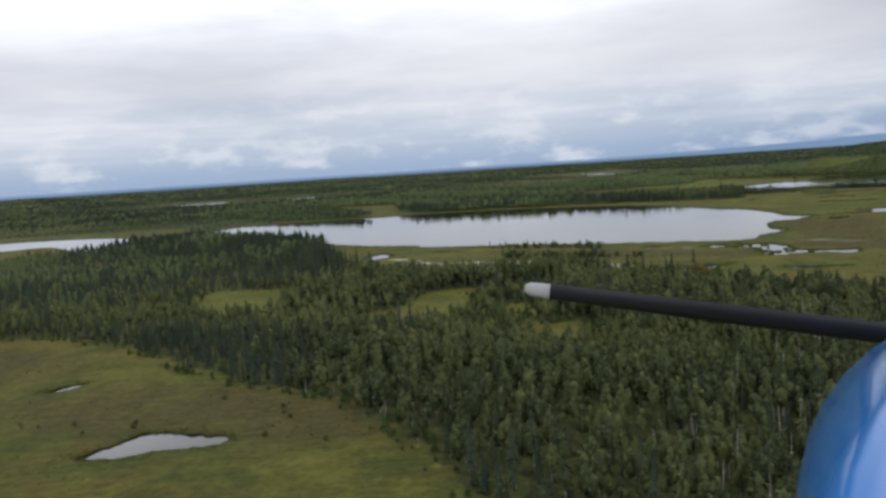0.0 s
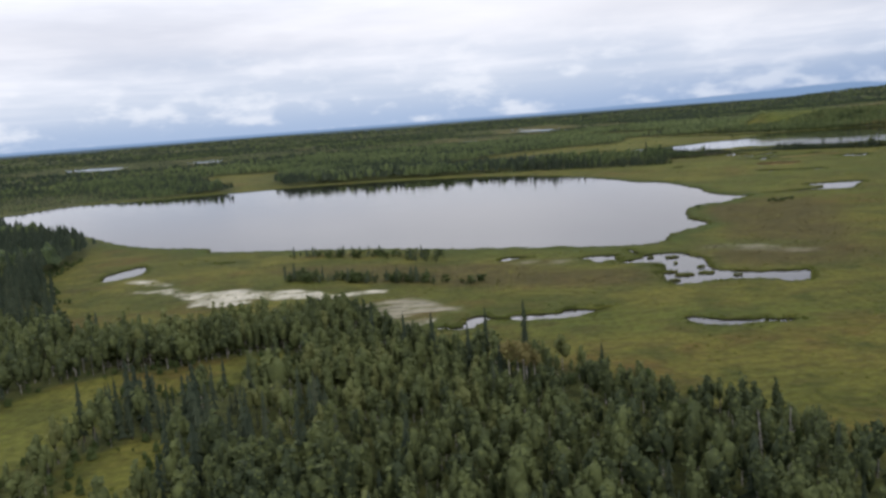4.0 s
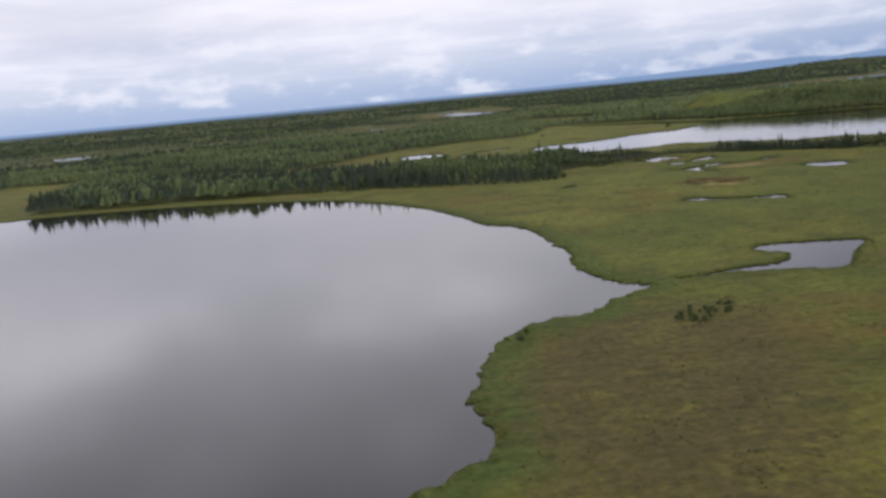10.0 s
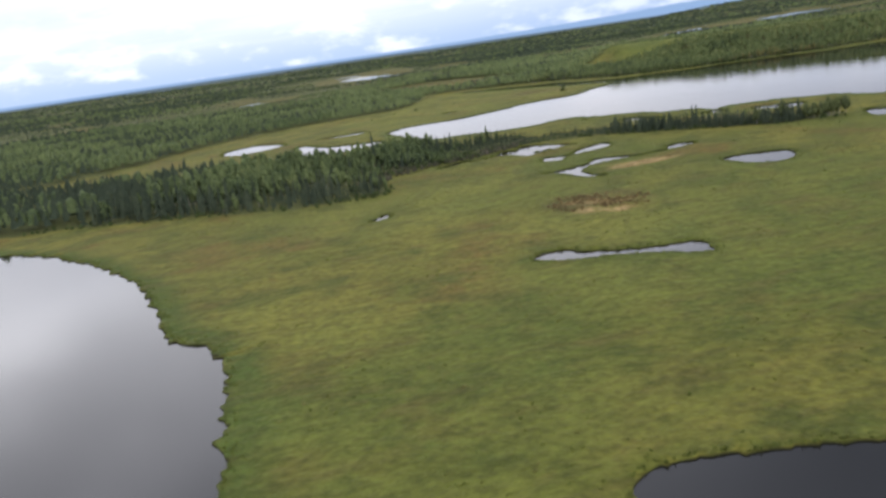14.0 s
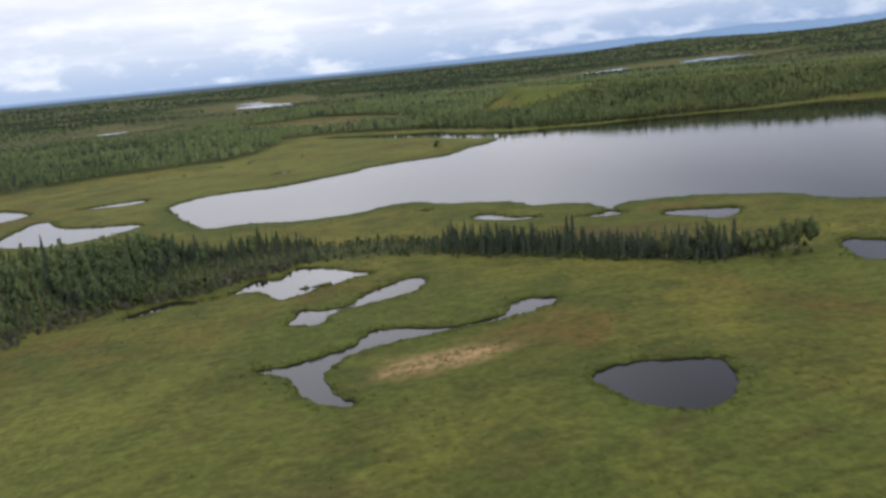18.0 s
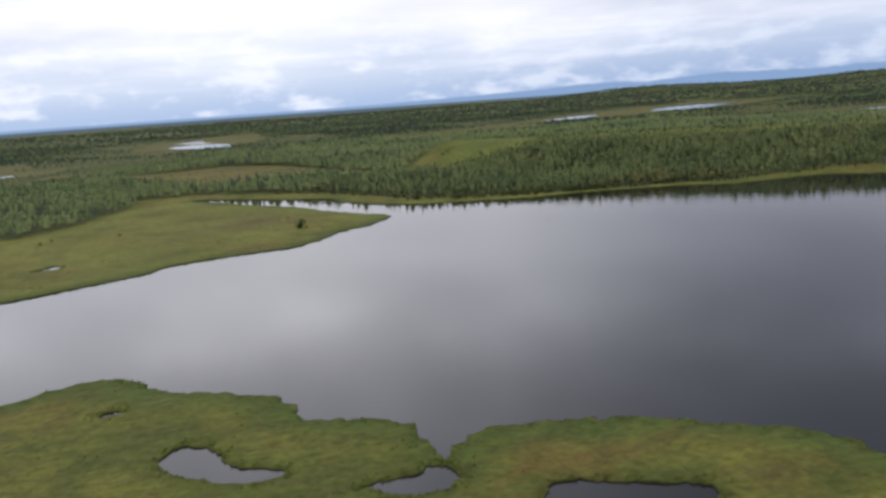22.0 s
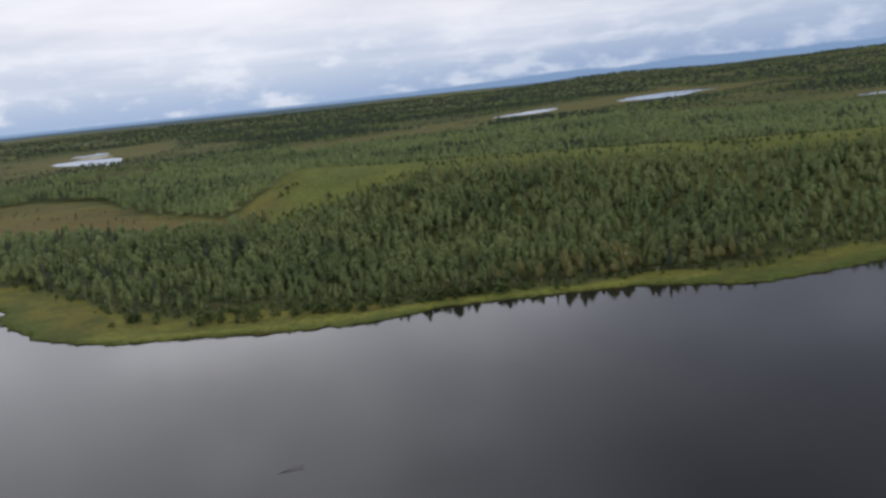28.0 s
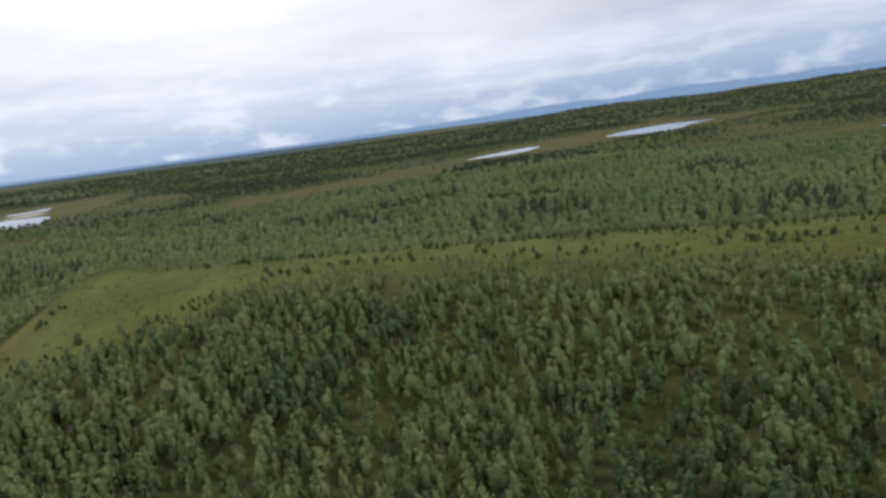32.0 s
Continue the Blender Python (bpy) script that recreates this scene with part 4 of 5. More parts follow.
def lobed_crown(rng, lobes, rings, sides, fringe, size, low=0.18, width=0.2):
    """Rounded lobes of foliage stacked round a stem of height 1, with loose leaf clumps along their outline."""
    v, f, balls = [], [], []
    for i in range(lobes):
        t = i / max(1, lobes - 1)
        a, off = rng.uniform(0, math.tau), (0.0 if i == lobes - 1 else rng.uniform(0.25, 0.6)) * width
        r = width * (1.0 - 0.45 * t) * rng.uniform(0.8, 1.12)
        tall = (1 - low) * rng.uniform(0.26, 0.34) * (1.25 if i == 0 else 1.0)
        balls.append((off * math.cos(a), off * math.sin(a), low + tall + (1 - low - 2 * tall) * t, r, tall))
    for x, y, z, r, tall in balls:
        first = len(v)
        v.append((x, y, z + tall * 0.85))
        for i in range(rings):
            b = math.pi * (i + 1) / (rings + 1)
            for j in range(sides):
                a = (j + 0.5 * (i % 2)) * math.tau / sides
                q = rng.uniform(0.62, 0.98)
                v.append((x + r * q * math.sin(b) * math.cos(a), y + r * q * math.sin(b) * math.sin(a), z + tall * q * math.cos(b)))
        v.append((x, y, z - tall * 0.9))
        for j in range(sides):
            k = (j + 1) % sides
            f.append((first, first + 1 + j, first + 1 + k))
            f.append((len(v) - 1, len(v) - 1 - sides + k, len(v) - 1 - sides + j))
            for i in range(rings - 1):
                a, b = first + 1 + i * sides + j, first + 1 + i * sides + k
                f += [(a, a + sides, b + sides), (a, b + sides, b)]
    for _ in range(fringe):
        x, y, z, r, tall = balls[rng.integers(len(balls))]
        d = rng.normal(size=3)
        d[2] = d[2] * 0.8 + 0.25
        d /= np.linalg.norm(d)
        c = np.array([x, y, z]) + d * np.array([r, r, tall]) * rng.uniform(0.72, 1.2)
        side = np.cross(d, rng.normal(size=3))
        side /= np.linalg.norm(side)
        rise, q, n = np.cross(d, side), size * rng.uniform(0.6, 1.4), len(v)
        v += [c - side * q - d * q * 0.4, c + side * q * 0.8 - d * q * 0.3, c + rise * q + d * q * 0.35]
        f.append((n, n + 1, n + 2))
    return np.array(v), np.array(f)


def blob_crown(rng, rings, sides, width, low, peak):
    """An uneven far crown."""
    v, f = [(0, 0, low)], []
    for i in range(rings):
        t = (i + 0.6) / rings
        r = width * (math.sin(math.pi * min(1, 0.22 + 0.78 * t)) ** 0.7 if not peak else (1.05 - t))
        for j in range(sides):
            a = (j + 0.5 * (i % 2)) * math.tau / sides
            q = r * rng.uniform(0.65, 1.3)
            v.append((q * math.cos(a), q * math.sin(a), low + (1 - low) * t * rng.uniform(0.9, 1.06)))
    v.append((rng.uniform(-0.03, 0.03), rng.uniform(-0.03, 0.03), 1.0))
    last = len(v) - 1
    for j in range(sides):
        k = (j + 1) % sides
        f.append((last, 1 + (rings - 1) * sides + j, 1 + (rings - 1) * sides + k))
        for i in range(rings - 1):
            a, b = 1 + i * sides + j, 1 + i * sides + k
            f += [(a, b, b + sides), (a, b + sides, a + sides)]
    return np.array(v), np.array(f)


def scatter(name, shapes, spots, heights, tints, mat, seed, smooth=False, squash=(0.85, 1.2), label="", category="", sink=0.0):
    """Many copies of the shapes joined into one object of stuff."""
    if not len(spots):
        return None
    rng = np.random.default_rng(seed)
    pick = rng.integers(len(shapes), size=len(spots))
    verts, faces, tint, base = [], [], [], 0
    ground = land_height(spots)
    for s, (v, f) in enumerate(shapes):
        w = np.where(pick == s)[0]
        if not len(w):
            continue
        a, h = rng.uniform(0, math.tau, len(w)), heights[w]
        k = h * rng.uniform(*squash, len(w))
        c, n = np.cos(a), np.sin(a)
        x = (v[None, :, 0] * c[:, None] - v[None, :, 1] * n[:, None]) * k[:, None] + spots[w, 0][:, None]
        y = (v[None, :, 0] * n[:, None] + v[None, :, 1] * c[:, None]) * k[:, None] + spots[w, 1][:, None]
        z = v[None, :, 2] * h[:, None] + (ground[w] - sink)[:, None]
        verts.append(np.stack([x, y, z], 2).reshape(-1, 3))
        faces.append((f[None] + (np.arange(len(w)) * len(v))[:, None, None] + base).reshape(-1, 3))
        tint.append(np.repeat(tints[w], len(v)))
        base += len(w) * len(v)
    ob = mesh_object(name, np.concatenate(verts), np.concatenate(faces), mat, smooth, {"tint": np.concatenate(tint)})
    return tagged(ob, label, category, kind="stuff")


rng = np.random.default_rng(11)
SPRUCE_MID = [spruce_crown(rng, 7, 4, rng.uniform(0.12, 0.19)) for _ in range(12)]
BIRCH_MID = [lobed_crown(rng, 3, 2, 5, 60, 0.050, (0.08, 0.14, 0.28)[i % 3], rng.uniform(0.14, 0.20)) for i in range(15)]
BIRCH_THIN = [lobed_crown(rng, 3, 2, 5, 26, 0.062, (0.06, 0.12, 0.30)[i % 3], rng.uniform(0.15, 0.21)) for i in range(12)]
SPRUCE_FAR = [blob_crown(rng, 2, 4, 0.17, 0.06, True) for _ in range(6)]
BIRCH_FAR = [blob_crown(rng, 2, 4, 0.25, 0.12, False) for _ in range(8)]
STEM = [tube(3, [(0, 0, -0.03), (0.002, 0.004, 0.55)], [0.014, 0.008])]


def wooded(step, seed, box, lo, hi, bounds=SIGHT, clear=7.0):
    p = jittered(*box, step, seed)
    g = line_gap(p, FLIGHT_LINE)
    p = p[(g >= lo) & (g < hi)]
    if bounds is not None:
        p = p[inside(p, bounds)]
    p = p[~open_land(p)]
    p = p[~in_water(p)]
    return p[shore_gap(p, clear + 6) > clear + 4 * wave(p, 12.0, 6.0)[...]] if clear else p


def share_of_spruce(p):
    """Spruce on the wet margins and the strip between the lakes, birch and aspen on the rises."""
    s = 0.45 + 0.75 * wave(p, 38.0, 7.0) + 0.4 * wave(p, 11.0, 2.0)
    s = s + 0.2 * (line_gap(p, STRIP) < 48) * (p[:, 0] > 330) - 0.45 * (line_gap(p, STRIP) < 60) * (p[:, 0] <= 325) - 0.95 * step01(-line_gap(p, CORNER), -36, -22) + 0.6 * (line_gap(p, LAKESIDE) < 70)
    s = s + 0.25 * step01(-p[:, 0], -340, -240) * step01(p[:, 1], 600, 720) + 0.5 * (line_gap(p, EAST_STRIP) < 20) - 0.3 * (p[:, 1] > 950)
    s = s - 0.4 * step01(-line_gap(p, YOUNG_WOOD), -34, -16)
    s = s + 0.12 * (p[:, 1] < 330) - 0.45 * step01(-line_gap(p, BIRCH_RISE), -80, -45) - 0.35 * (line_gap(p, BIRCH_SHORE) < 40) - 0.3 * (line_gap(p, RIDGE) < 100)
    return s


def stand_height(p, rng):
    """Height of the trees: taller on the strip between the lakes, low on the crest of the hill."""
    h = rng.normal(5.7, 1.45, len(p)) + 0.9 * wave(p, 36.0, 3.0) + 0.7 * wave(p, 13.0, 6.0)
    h = h + 3.0 * step01(-line_gap(p, NORTH_SHORE), -90, -35) * step01(-p[:, 0], -235, -165) - 0.9 * (line_gap(p, EAST_STRIP) < 25) * (p[:, 0] > 335) + 0.9 * step01(-line_gap(p, OLD_EDGE), -34, -10) + 3.5 * step01(-line_gap(p, LAKESIDE), -40, -10)
    h = h - 1.3 * step01(-line_gap(p, CORNER), -34, -18) - 0.9 * step01(-line_gap(p, EDGE_BIRCHES), -40, -15) - 1.2 * step01(-line_gap(p, BIRCH_SHORE), -45, -25)
    h = h - 2.3 * step01(-line_gap(p, POND_WOOD), -34, -14)
    h = h + 1.6 * step01(p[:, 1], 1000, 1060) * step01(p[:, 0], 380, 480)
    h = h - 2.6 * step01(-line_gap(p, YOUNG_WOOD), -32, -14) + 1.3 * step01(-line_gap(p, DARK_STAND), -30, -12)
    h = h * (1 - 0.55 * step01(-line_gap(p, POND_EDGE), -26, -10)) * (1 - 0.6 * step01(-far_water_gap(p), -260, -130) * step01(line_gap(p, LAKESIDE), 55, 110))
    return np.clip(h * (1 - 0.10 * step01(-line_gap(p, RIDGE), -150, -60)) * (1 - 0.42 * step01(-line_gap(p, RIDGE), -60, -15)), 1.5, 13)


rng = np.random.default_rng(5)
NEAR = wooded(2.75, 21, (-340, 1060, 40, 1420), 0, 240)
thick = jittered(200, 460, 690, 830, 1.45, 29)
thick = thick[~open_land(thick) & ~in_water(thick)]
corner = jittered(0, 100, 240, 314, 2.2, 30)
corner = corner[~open_land(corner)]
young = jittered(-110, 110, 130, 270, 2.6, 33)
young = young[~open_land(young) & ~in_water(young)]
NEAR = np.concatenate([NEAR, young[line_gap(young, YOUNG_WOOD) < 36], thick[line_gap(thick, EAST_STRIP) < 40], corner[line_gap(corner, CORNER) < 26]])
keep = rng.uniform(size=len(NEAR)) < (0.84 + 0.35 * wave(NEAR, 13.0, 9.0)) * (0.12 + 0.88 * step01(gap_to(NEAR, HILL_GRASS, 26.0) + 7 * wave(NEAR, 9.0, 2.0), 3.0, 16.0))
NEAR = NEAR[keep]
is_spruce = rng.uniform(size=len(NEAR)) < share_of_spruce(NEAR)
tall = stand_height(NEAR, rng)
tall = np.where(is_spruce, tall * np.where(line_gap(NEAR, EAST_STRIP) < 40, rng.uniform(0.66, 1.1, len(NEAR)), rng.uniform(0.55, 1.22, len(NEAR))), tall)
tint = np.clip(rng.normal(0.40, 0.24, len(NEAR)) + 0.4 * wave(NEAR, 19.0, 8.0) + 0.3 * wave(NEAR, 6.0, 3.0) + 0.06 * (NEAR[:, 1] < 330) - 0.26 * (NEAR[:, 1] < 215) + 0.38 * step01(-line_gap(NEAR, YOUNG_WOOD), -34, -16) - 0.14 * ((NEAR[:, 1] > 640) & (NEAR[:, 1] < 900)) + 0.18 * (NEAR[:, 1] > 950) + 0.4 * step01(-line_gap(NEAR, RIDGE), -75, -20) - 0.2 * step01(-line_gap(NEAR, POND_WOOD), -36, -18), 0, 0.9)
# the trees that the flight line passes nearest stand as things of their own
# low growth along the last lake, full height farther back
margin = gap_to(NEAR, SHORES["lake_2"], 40.0)
tall = tall * np.where(NEAR[:, 1] > 1000, 0.6 + 0.4 * step01(margin, 8, 34), 1.0) * (0.55 + 0.45 * step01(gap_to(NEAR, HILL_GRASS, 40.0), 4, 36))
reach = line_gap(NEAR, FLIGHT_LINE)
ahead = NEAR[:, 1] + NEAR[:, 0] > 120
single = np.zeros(len(NEAR), bool)
for kind in (True, False):
    for lo, hi, count in ((0, 330, 70), (330, 900, 30), (900, 1450, 50)) if kind else ((0, 330, 140), (330, 900, 50), (900, 1450, 100)):
        w = np.where((is_spruce == kind) & ahead & (NEAR[:, 1] >= lo) & (NEAR[:, 1] < hi))[0]
        single[w[np.argsort(reach[w])[:count]]] = True

rest = ~single
north = NEAR[:, 1] > 680
for kind, near, far, shapes, mat, bark in ((True, True, False, SPRUCE_MID, SPRUCE, SPRUCE_BARK), (False, True, False, BIRCH_MID, BIRCH, BIRCH_BARK), (False, False, False, BIRCH_THIN, BIRCH, BIRCH_BARK),
                                           (False, True, True, BIRCH_MID, ASPEN, BIRCH_BARK), (False, False, True, BIRCH_THIN, ASPEN, BIRCH_BARK)):
    w = rest & (is_spruce == kind)
    if not kind:
        w = w & ((reach < 115) == near) & (north == far)
    words = "dense dark green spruce woodland round the lakes" if kind else "dense green aspen woodland by the second lake" if far else "dense light green birch woodland by the first lake"
    wood = scatter("spruce_woodland" if kind else "aspen_woodland" if far else "birch_woodland", shapes, NEAR[w], tall[w], tint[w], mat, 31 + near, not kind,
                   (0.85, 1.25) if kind else (0.75, 1.3), words + ("" if near else ", farther back"), "woodland")
    stems = scatter("stems", STEM, NEAR[w], tall[w], tint[w], bark, 31 + near, False, (0.9, 1.2))
    stems.parent = wood


def single_trees():
    """Spruces and birches with a trunk and a crown each."""
    rng = np.random.default_rng(77)
    spruces = [spruce_crown(rng, 13, 6, 0.16) for _ in range(6)]
    birches = [lobed_crown(rng, 5, 2, 6, 340, 0.030, 0.16, rng.uniform(0.15, 0.19)) for _ in range(6)]
    meshes = {}
    for kind, crowns, mat, bark in ((True, spruces, SPRUCE, SPRUCE_BARK), (False, birches, BIRCH, BIRCH_BARK)):
        trunk = mesh_object("trunk", *tube(6, [(0, 0, -0.03), (0.005, 0.003, 0.35), (-0.003, 0.006, 0.7), (0, 0, 0.96)], [0.017, 0.012, 0.008, 0.002]), bark, True)
        if not kind:
            # forked limbs reach into the crown
            parts = [tube(6, [(0, 0, -0.03), (0.008, 0.003, 0.35), (-0.003, 0.008, 0.7), (0, 0, 0.95)], [0.015, 0.011, 0.007, 0.002])]
            for j in range(5):
                a, z = j * 2.4, 0.35 + 0.09 * j
                parts.append(tube(4, [(0, 0, z), (0.05 * math.cos(a), 0.05 * math.sin(a), z + 0.09), (0.085 * math.cos(a), 0.085 * math.sin(a), z + 0.2)], [0.006, 0.004, 0.002]))
            v = np.concatenate([q[0] for q in parts])
            start = np.cumsum([0] + [len(q[0]) for q in parts[:-1]])
            f = np.concatenate([q[1] + s for q, s in zip(parts, start)])
            bpy.data.objects.remove(trunk)
            trunk = mesh_object("trunk", v, f, bark, True)
        meshes[kind] = (trunk.data, [])
        bpy.data.objects.remove(trunk)
        for v, f in crowns:
            for shade in (0.2, 0.45, 0.7, 0.95 if not kind else 0.85):
                crown = mesh_object("crown", v, f, mat, not kind, {"tint": np.full(len(v), shade)})
                meshes[kind][1].append(crown.data)
                bpy.data.objects.remove(crown)
    ground = land_height(NEAR)
    for i in np.where(single)[0]:
        kind = bool(is_spruce[i])
        h = float(tall[i])
        root = new("spruce_tree" if kind else "birch_tree")
        root.matrix_world = Matrix.LocRotScale((NEAR[i, 0], NEAR[i, 1], float(ground[i])), Euler((0, 0, rng.uniform(0, 6.28))),
                                               Vector((h * rng.uniform(0.9, 1.2), h * rng.uniform(0.9, 1.2), h)) if kind else Vector((h * 1.15, h * 1.15, h)))
        root.empty_display_size = 0.3
        if kind:
            words = "tall slender dark green spruce tree" if h > 6.5 else "short narrow dark green spruce tree"
        else:
            words = "tall pale-trunked birch tree in full leaf" if h > 6.5 else "small pale-trunked birch tree in full leaf"
        tagged(root, words, "tree", "single spruces" if kind else "single birches")
        trunk, crowns = meshes[kind]
        shade = min(3, int(tint[i] * 4))
        for name, data in (("trunk", trunk), ("crown", crowns[rng.integers(6) * 4 + shade])):
            ob = new(name, data)
            ob.parent = root


single_trees()

# woods farther off, in two bands
MID = wooded(4.7, 22, (-1200, 1750, 150, 2150), 240, 800)
q = np.random.default_rng(3)
w = q.uniform(size=len(MID)) < share_of_spruce(MID) - 0.05
h = stand_height(MID, q)
t = np.clip(q.normal(0.36, 0.16, len(MID)) + 0.22 * step01(MID[:, 1], 950, 1100) + 0.3 * step01(-line_gap(MID, RIDGE), -90, -20) + 0.35 * wave(MID, 48.0, 8.0) - 0.22 * step01(-MID[:, 0], -340, -240), 0, 0.9)
# stunted spruces dotted over the brown bog
dots = jittered(325, 560, 1215, 1530, 5.0, 91)
dots = dots[inside(dots, RUSSET_BOG) & (rng.uniform(size=len(dots)) < 0.10 + 0.5 * (wave(dots, 22.0, 4.0) + 0.4 * wave(dots, 8.0, 1.0)))]
scatter("bog_spruces", SPRUCE_FAR, dots, rng.uniform(1.2, 3.6, len(dots)), rng.uniform(0.2, 0.8, len(dots)), SPRUCE, 92, False, (1.1, 1.7), "stunted dark spruces dotted over the brown bog", "woodland")
scatter("distant_spruce_wood", SPRUCE_FAR, MID[w], h[w], t[w], SPRUCE, 41, False, (1.1, 1.7), "dark spruce wood beyond the lakes", "woodland")
scatter("distant_birch_wood", BIRCH_FAR, MID[~w], h[~w] * 0.95, t[~w], ASPEN, 42, True, (1.2, 1.8), "mixed birch and aspen wood beyond the lakes", "woodland")
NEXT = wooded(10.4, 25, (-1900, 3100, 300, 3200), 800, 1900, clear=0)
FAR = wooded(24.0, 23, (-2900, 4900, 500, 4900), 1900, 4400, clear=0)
AROUND = wooded(26.0, 24, (-1100, 1900, -900, 1900), 60, 1200, bounds=[(-1100, -900), (1900, -900), (1900, 1900), (1080, 1130), (520, 640),
                (340, 450), (215, 265), (105, 75), (40, 0), (-60, 10), (-1100, 1850)], clear=0)
for name, spots, seed, wide in (("far_forest", NEXT, 43, (1.3, 2.1)), ("horizon_forest", FAR, 45, (2.4, 3.8)), ("forest_behind", AROUND, 44, (2.4, 3.6))):
    q = np.random.default_rng(seed)
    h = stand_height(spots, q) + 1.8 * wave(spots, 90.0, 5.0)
    # darker tints and a larger spruce share stand in for canopy shade and haze
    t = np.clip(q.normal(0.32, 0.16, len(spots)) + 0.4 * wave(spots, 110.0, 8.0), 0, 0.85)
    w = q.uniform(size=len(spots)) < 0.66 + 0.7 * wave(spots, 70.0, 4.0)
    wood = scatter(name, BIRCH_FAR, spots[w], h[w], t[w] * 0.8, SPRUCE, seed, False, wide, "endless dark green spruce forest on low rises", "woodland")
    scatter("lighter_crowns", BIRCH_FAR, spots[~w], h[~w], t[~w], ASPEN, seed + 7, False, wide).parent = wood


# ---- single landmarks ----
def landmark_spruce(x, y, h, label):
    rng = np.random.default_rng(int(x))
    root = new("spruce_tree")
    root.matrix_world = Matrix.LocRotScale((x, y, float(land_height(np.array([[x, y]], float))[0])), None, Vector((h, h, h)))
    tagged(root, label, "tree")
    mesh_object("trunk", *tube(6, [(0, 0, -0.02), (0.004, 0, 0.5), (0, 0, 0.97)], [0.015, 0.009, 0.002]), SPRUCE_BARK, True, parent=root)
    v, f = spruce_crown(rng, 16, 8, 0.115)
    mesh_object("crown", v, f, SPRUCE, False, {"tint": np.full(len(v), 0.25)}, root)


landmark_spruce(*TALL_SPRUCE, 15.5, "very tall lone spruce standing above the wooded strip")
for (x, y), h in zip(THIN_SPRUCES, (10, 9.5, 10.5, 9, 10, 8, 9)):
    landmark_spruce(x, y, h, "thin tall black spruce at the forest edge")


def snag(x, y):
    v, f = tube(5, [(-2.2, 0, -0.05), (-0.5, 0.15, 0.10), (1.2, 0.1, 0.16), (2.4, 0.5, 0.3)], [0.10, 0.13, 0.11, 0.04])
    for dx, dy, z in ((0.4, 0.9, 0.5), (-0.7, 0.5, 0.4), (1.6, -0.5, 0.6)):
        w, g = tube(4, [(dx, 0.1, 0.1), (dx + 0.4, dy, z)], [0.05, 0.015])
        f = np.concatenate([f, g + len(v)])
        v = np.concatenate([v, w])
    ob = mesh_object("snag", v, f, SPRUCE_BARK, True)
    ob.location = (x, y, 0.0)
    tagged(ob, "waterlogged brown branch lying in the lake shallows", "branch")


snag(530, 974)


def brown_birches(x, y):
    """A clump of dying birches, with yellow-brown leaves at the top of bare pale stems."""
    rng = np.random.default_rng(91)
    for dx, dy, h in ((0, 0, 8.4), (1.5, 0.8, 7.6), (-1.3, 1.0, 8.0), (2.6, -0.6, 6.6), (0.7, -1.3, 7.2)):
        root = new("birch_tree")
        root.matrix_world = Matrix.LocRotScale((x + dx, y + dy, float(land_height(np.array([[x + dx, y + dy]], float))[0])), Euler((0, 0, rng.uniform(0, 6))), Vector((h, h, h)))
        tagged(root, "dying birch with yellow-brown crown on bare stem", "tree")
        mesh_object("trunk", *tube(6, [(0, 0, -0.02), (0.01, 0.006, 0.5), (0, 0, 0.95)], [0.016, 0.011, 0.003]), DEAD_WOOD, True, parent=root)
        v, f = lobed_crown(rng, 4, 2, 6, 160, 0.034, 0.5, 0.15)
        mesh_object("crown", v, f, BIRCH, False, {"tint": np.full(len(v), 1.0)}, root)


brown_birches(*BROWN_BIRCHES)


def dead_trunks():
    rng = np.random.default_rng(8)
    spots = np.array([p for p in NEAR[~is_spruce] if p[1] < 215 or p[1] > 1060 or (710 < p[1] < 775 and p[0] < 300)])
    spots = spots[np.argsort(line_gap(spots, FLIGHT_LINE))][:900]
    for i in rng.choice(len(spots), 64, replace=False):
        x, y = spots[i] + rng.uniform(-1, 1, 2)
        h = rng.uniform(5, 9)
        lean = rng.uniform(-0.06, 0.06, 2) * h
        v, f = tube(5, [(0, 0, -0.4), (lean[0] * 0.4, lean[1] * 0.4, h * 0.5), (lean[0], lean[1], h)], [0.10, 0.075, 0.03])
        for j in range(4):
            a, z = rng.uniform(0, 6.28), h * rng.uniform(0.45, 0.9)
            c = np.array([lean[0], lean[1]]) * z / h
            w, g = tube(3, [(c[0], c[1], z), (c[0] + 0.8 * math.cos(a), c[1] + 0.8 * math.sin(a), z + 0.35)], [0.04, 0.015])
            f = np.concatenate([f, g + len(v)])
            v = np.concatenate([v, w])
        ob = mesh_object("dead_tree", v, f, DEAD_WOOD, True)
        ob.location = (x, y, float(land_height(np.array([[x, y]]))[0]))
        tagged(ob, "bare bleached dead tree trunk with broken twigs", "dead tree", "dead trees")


dead_trunks()


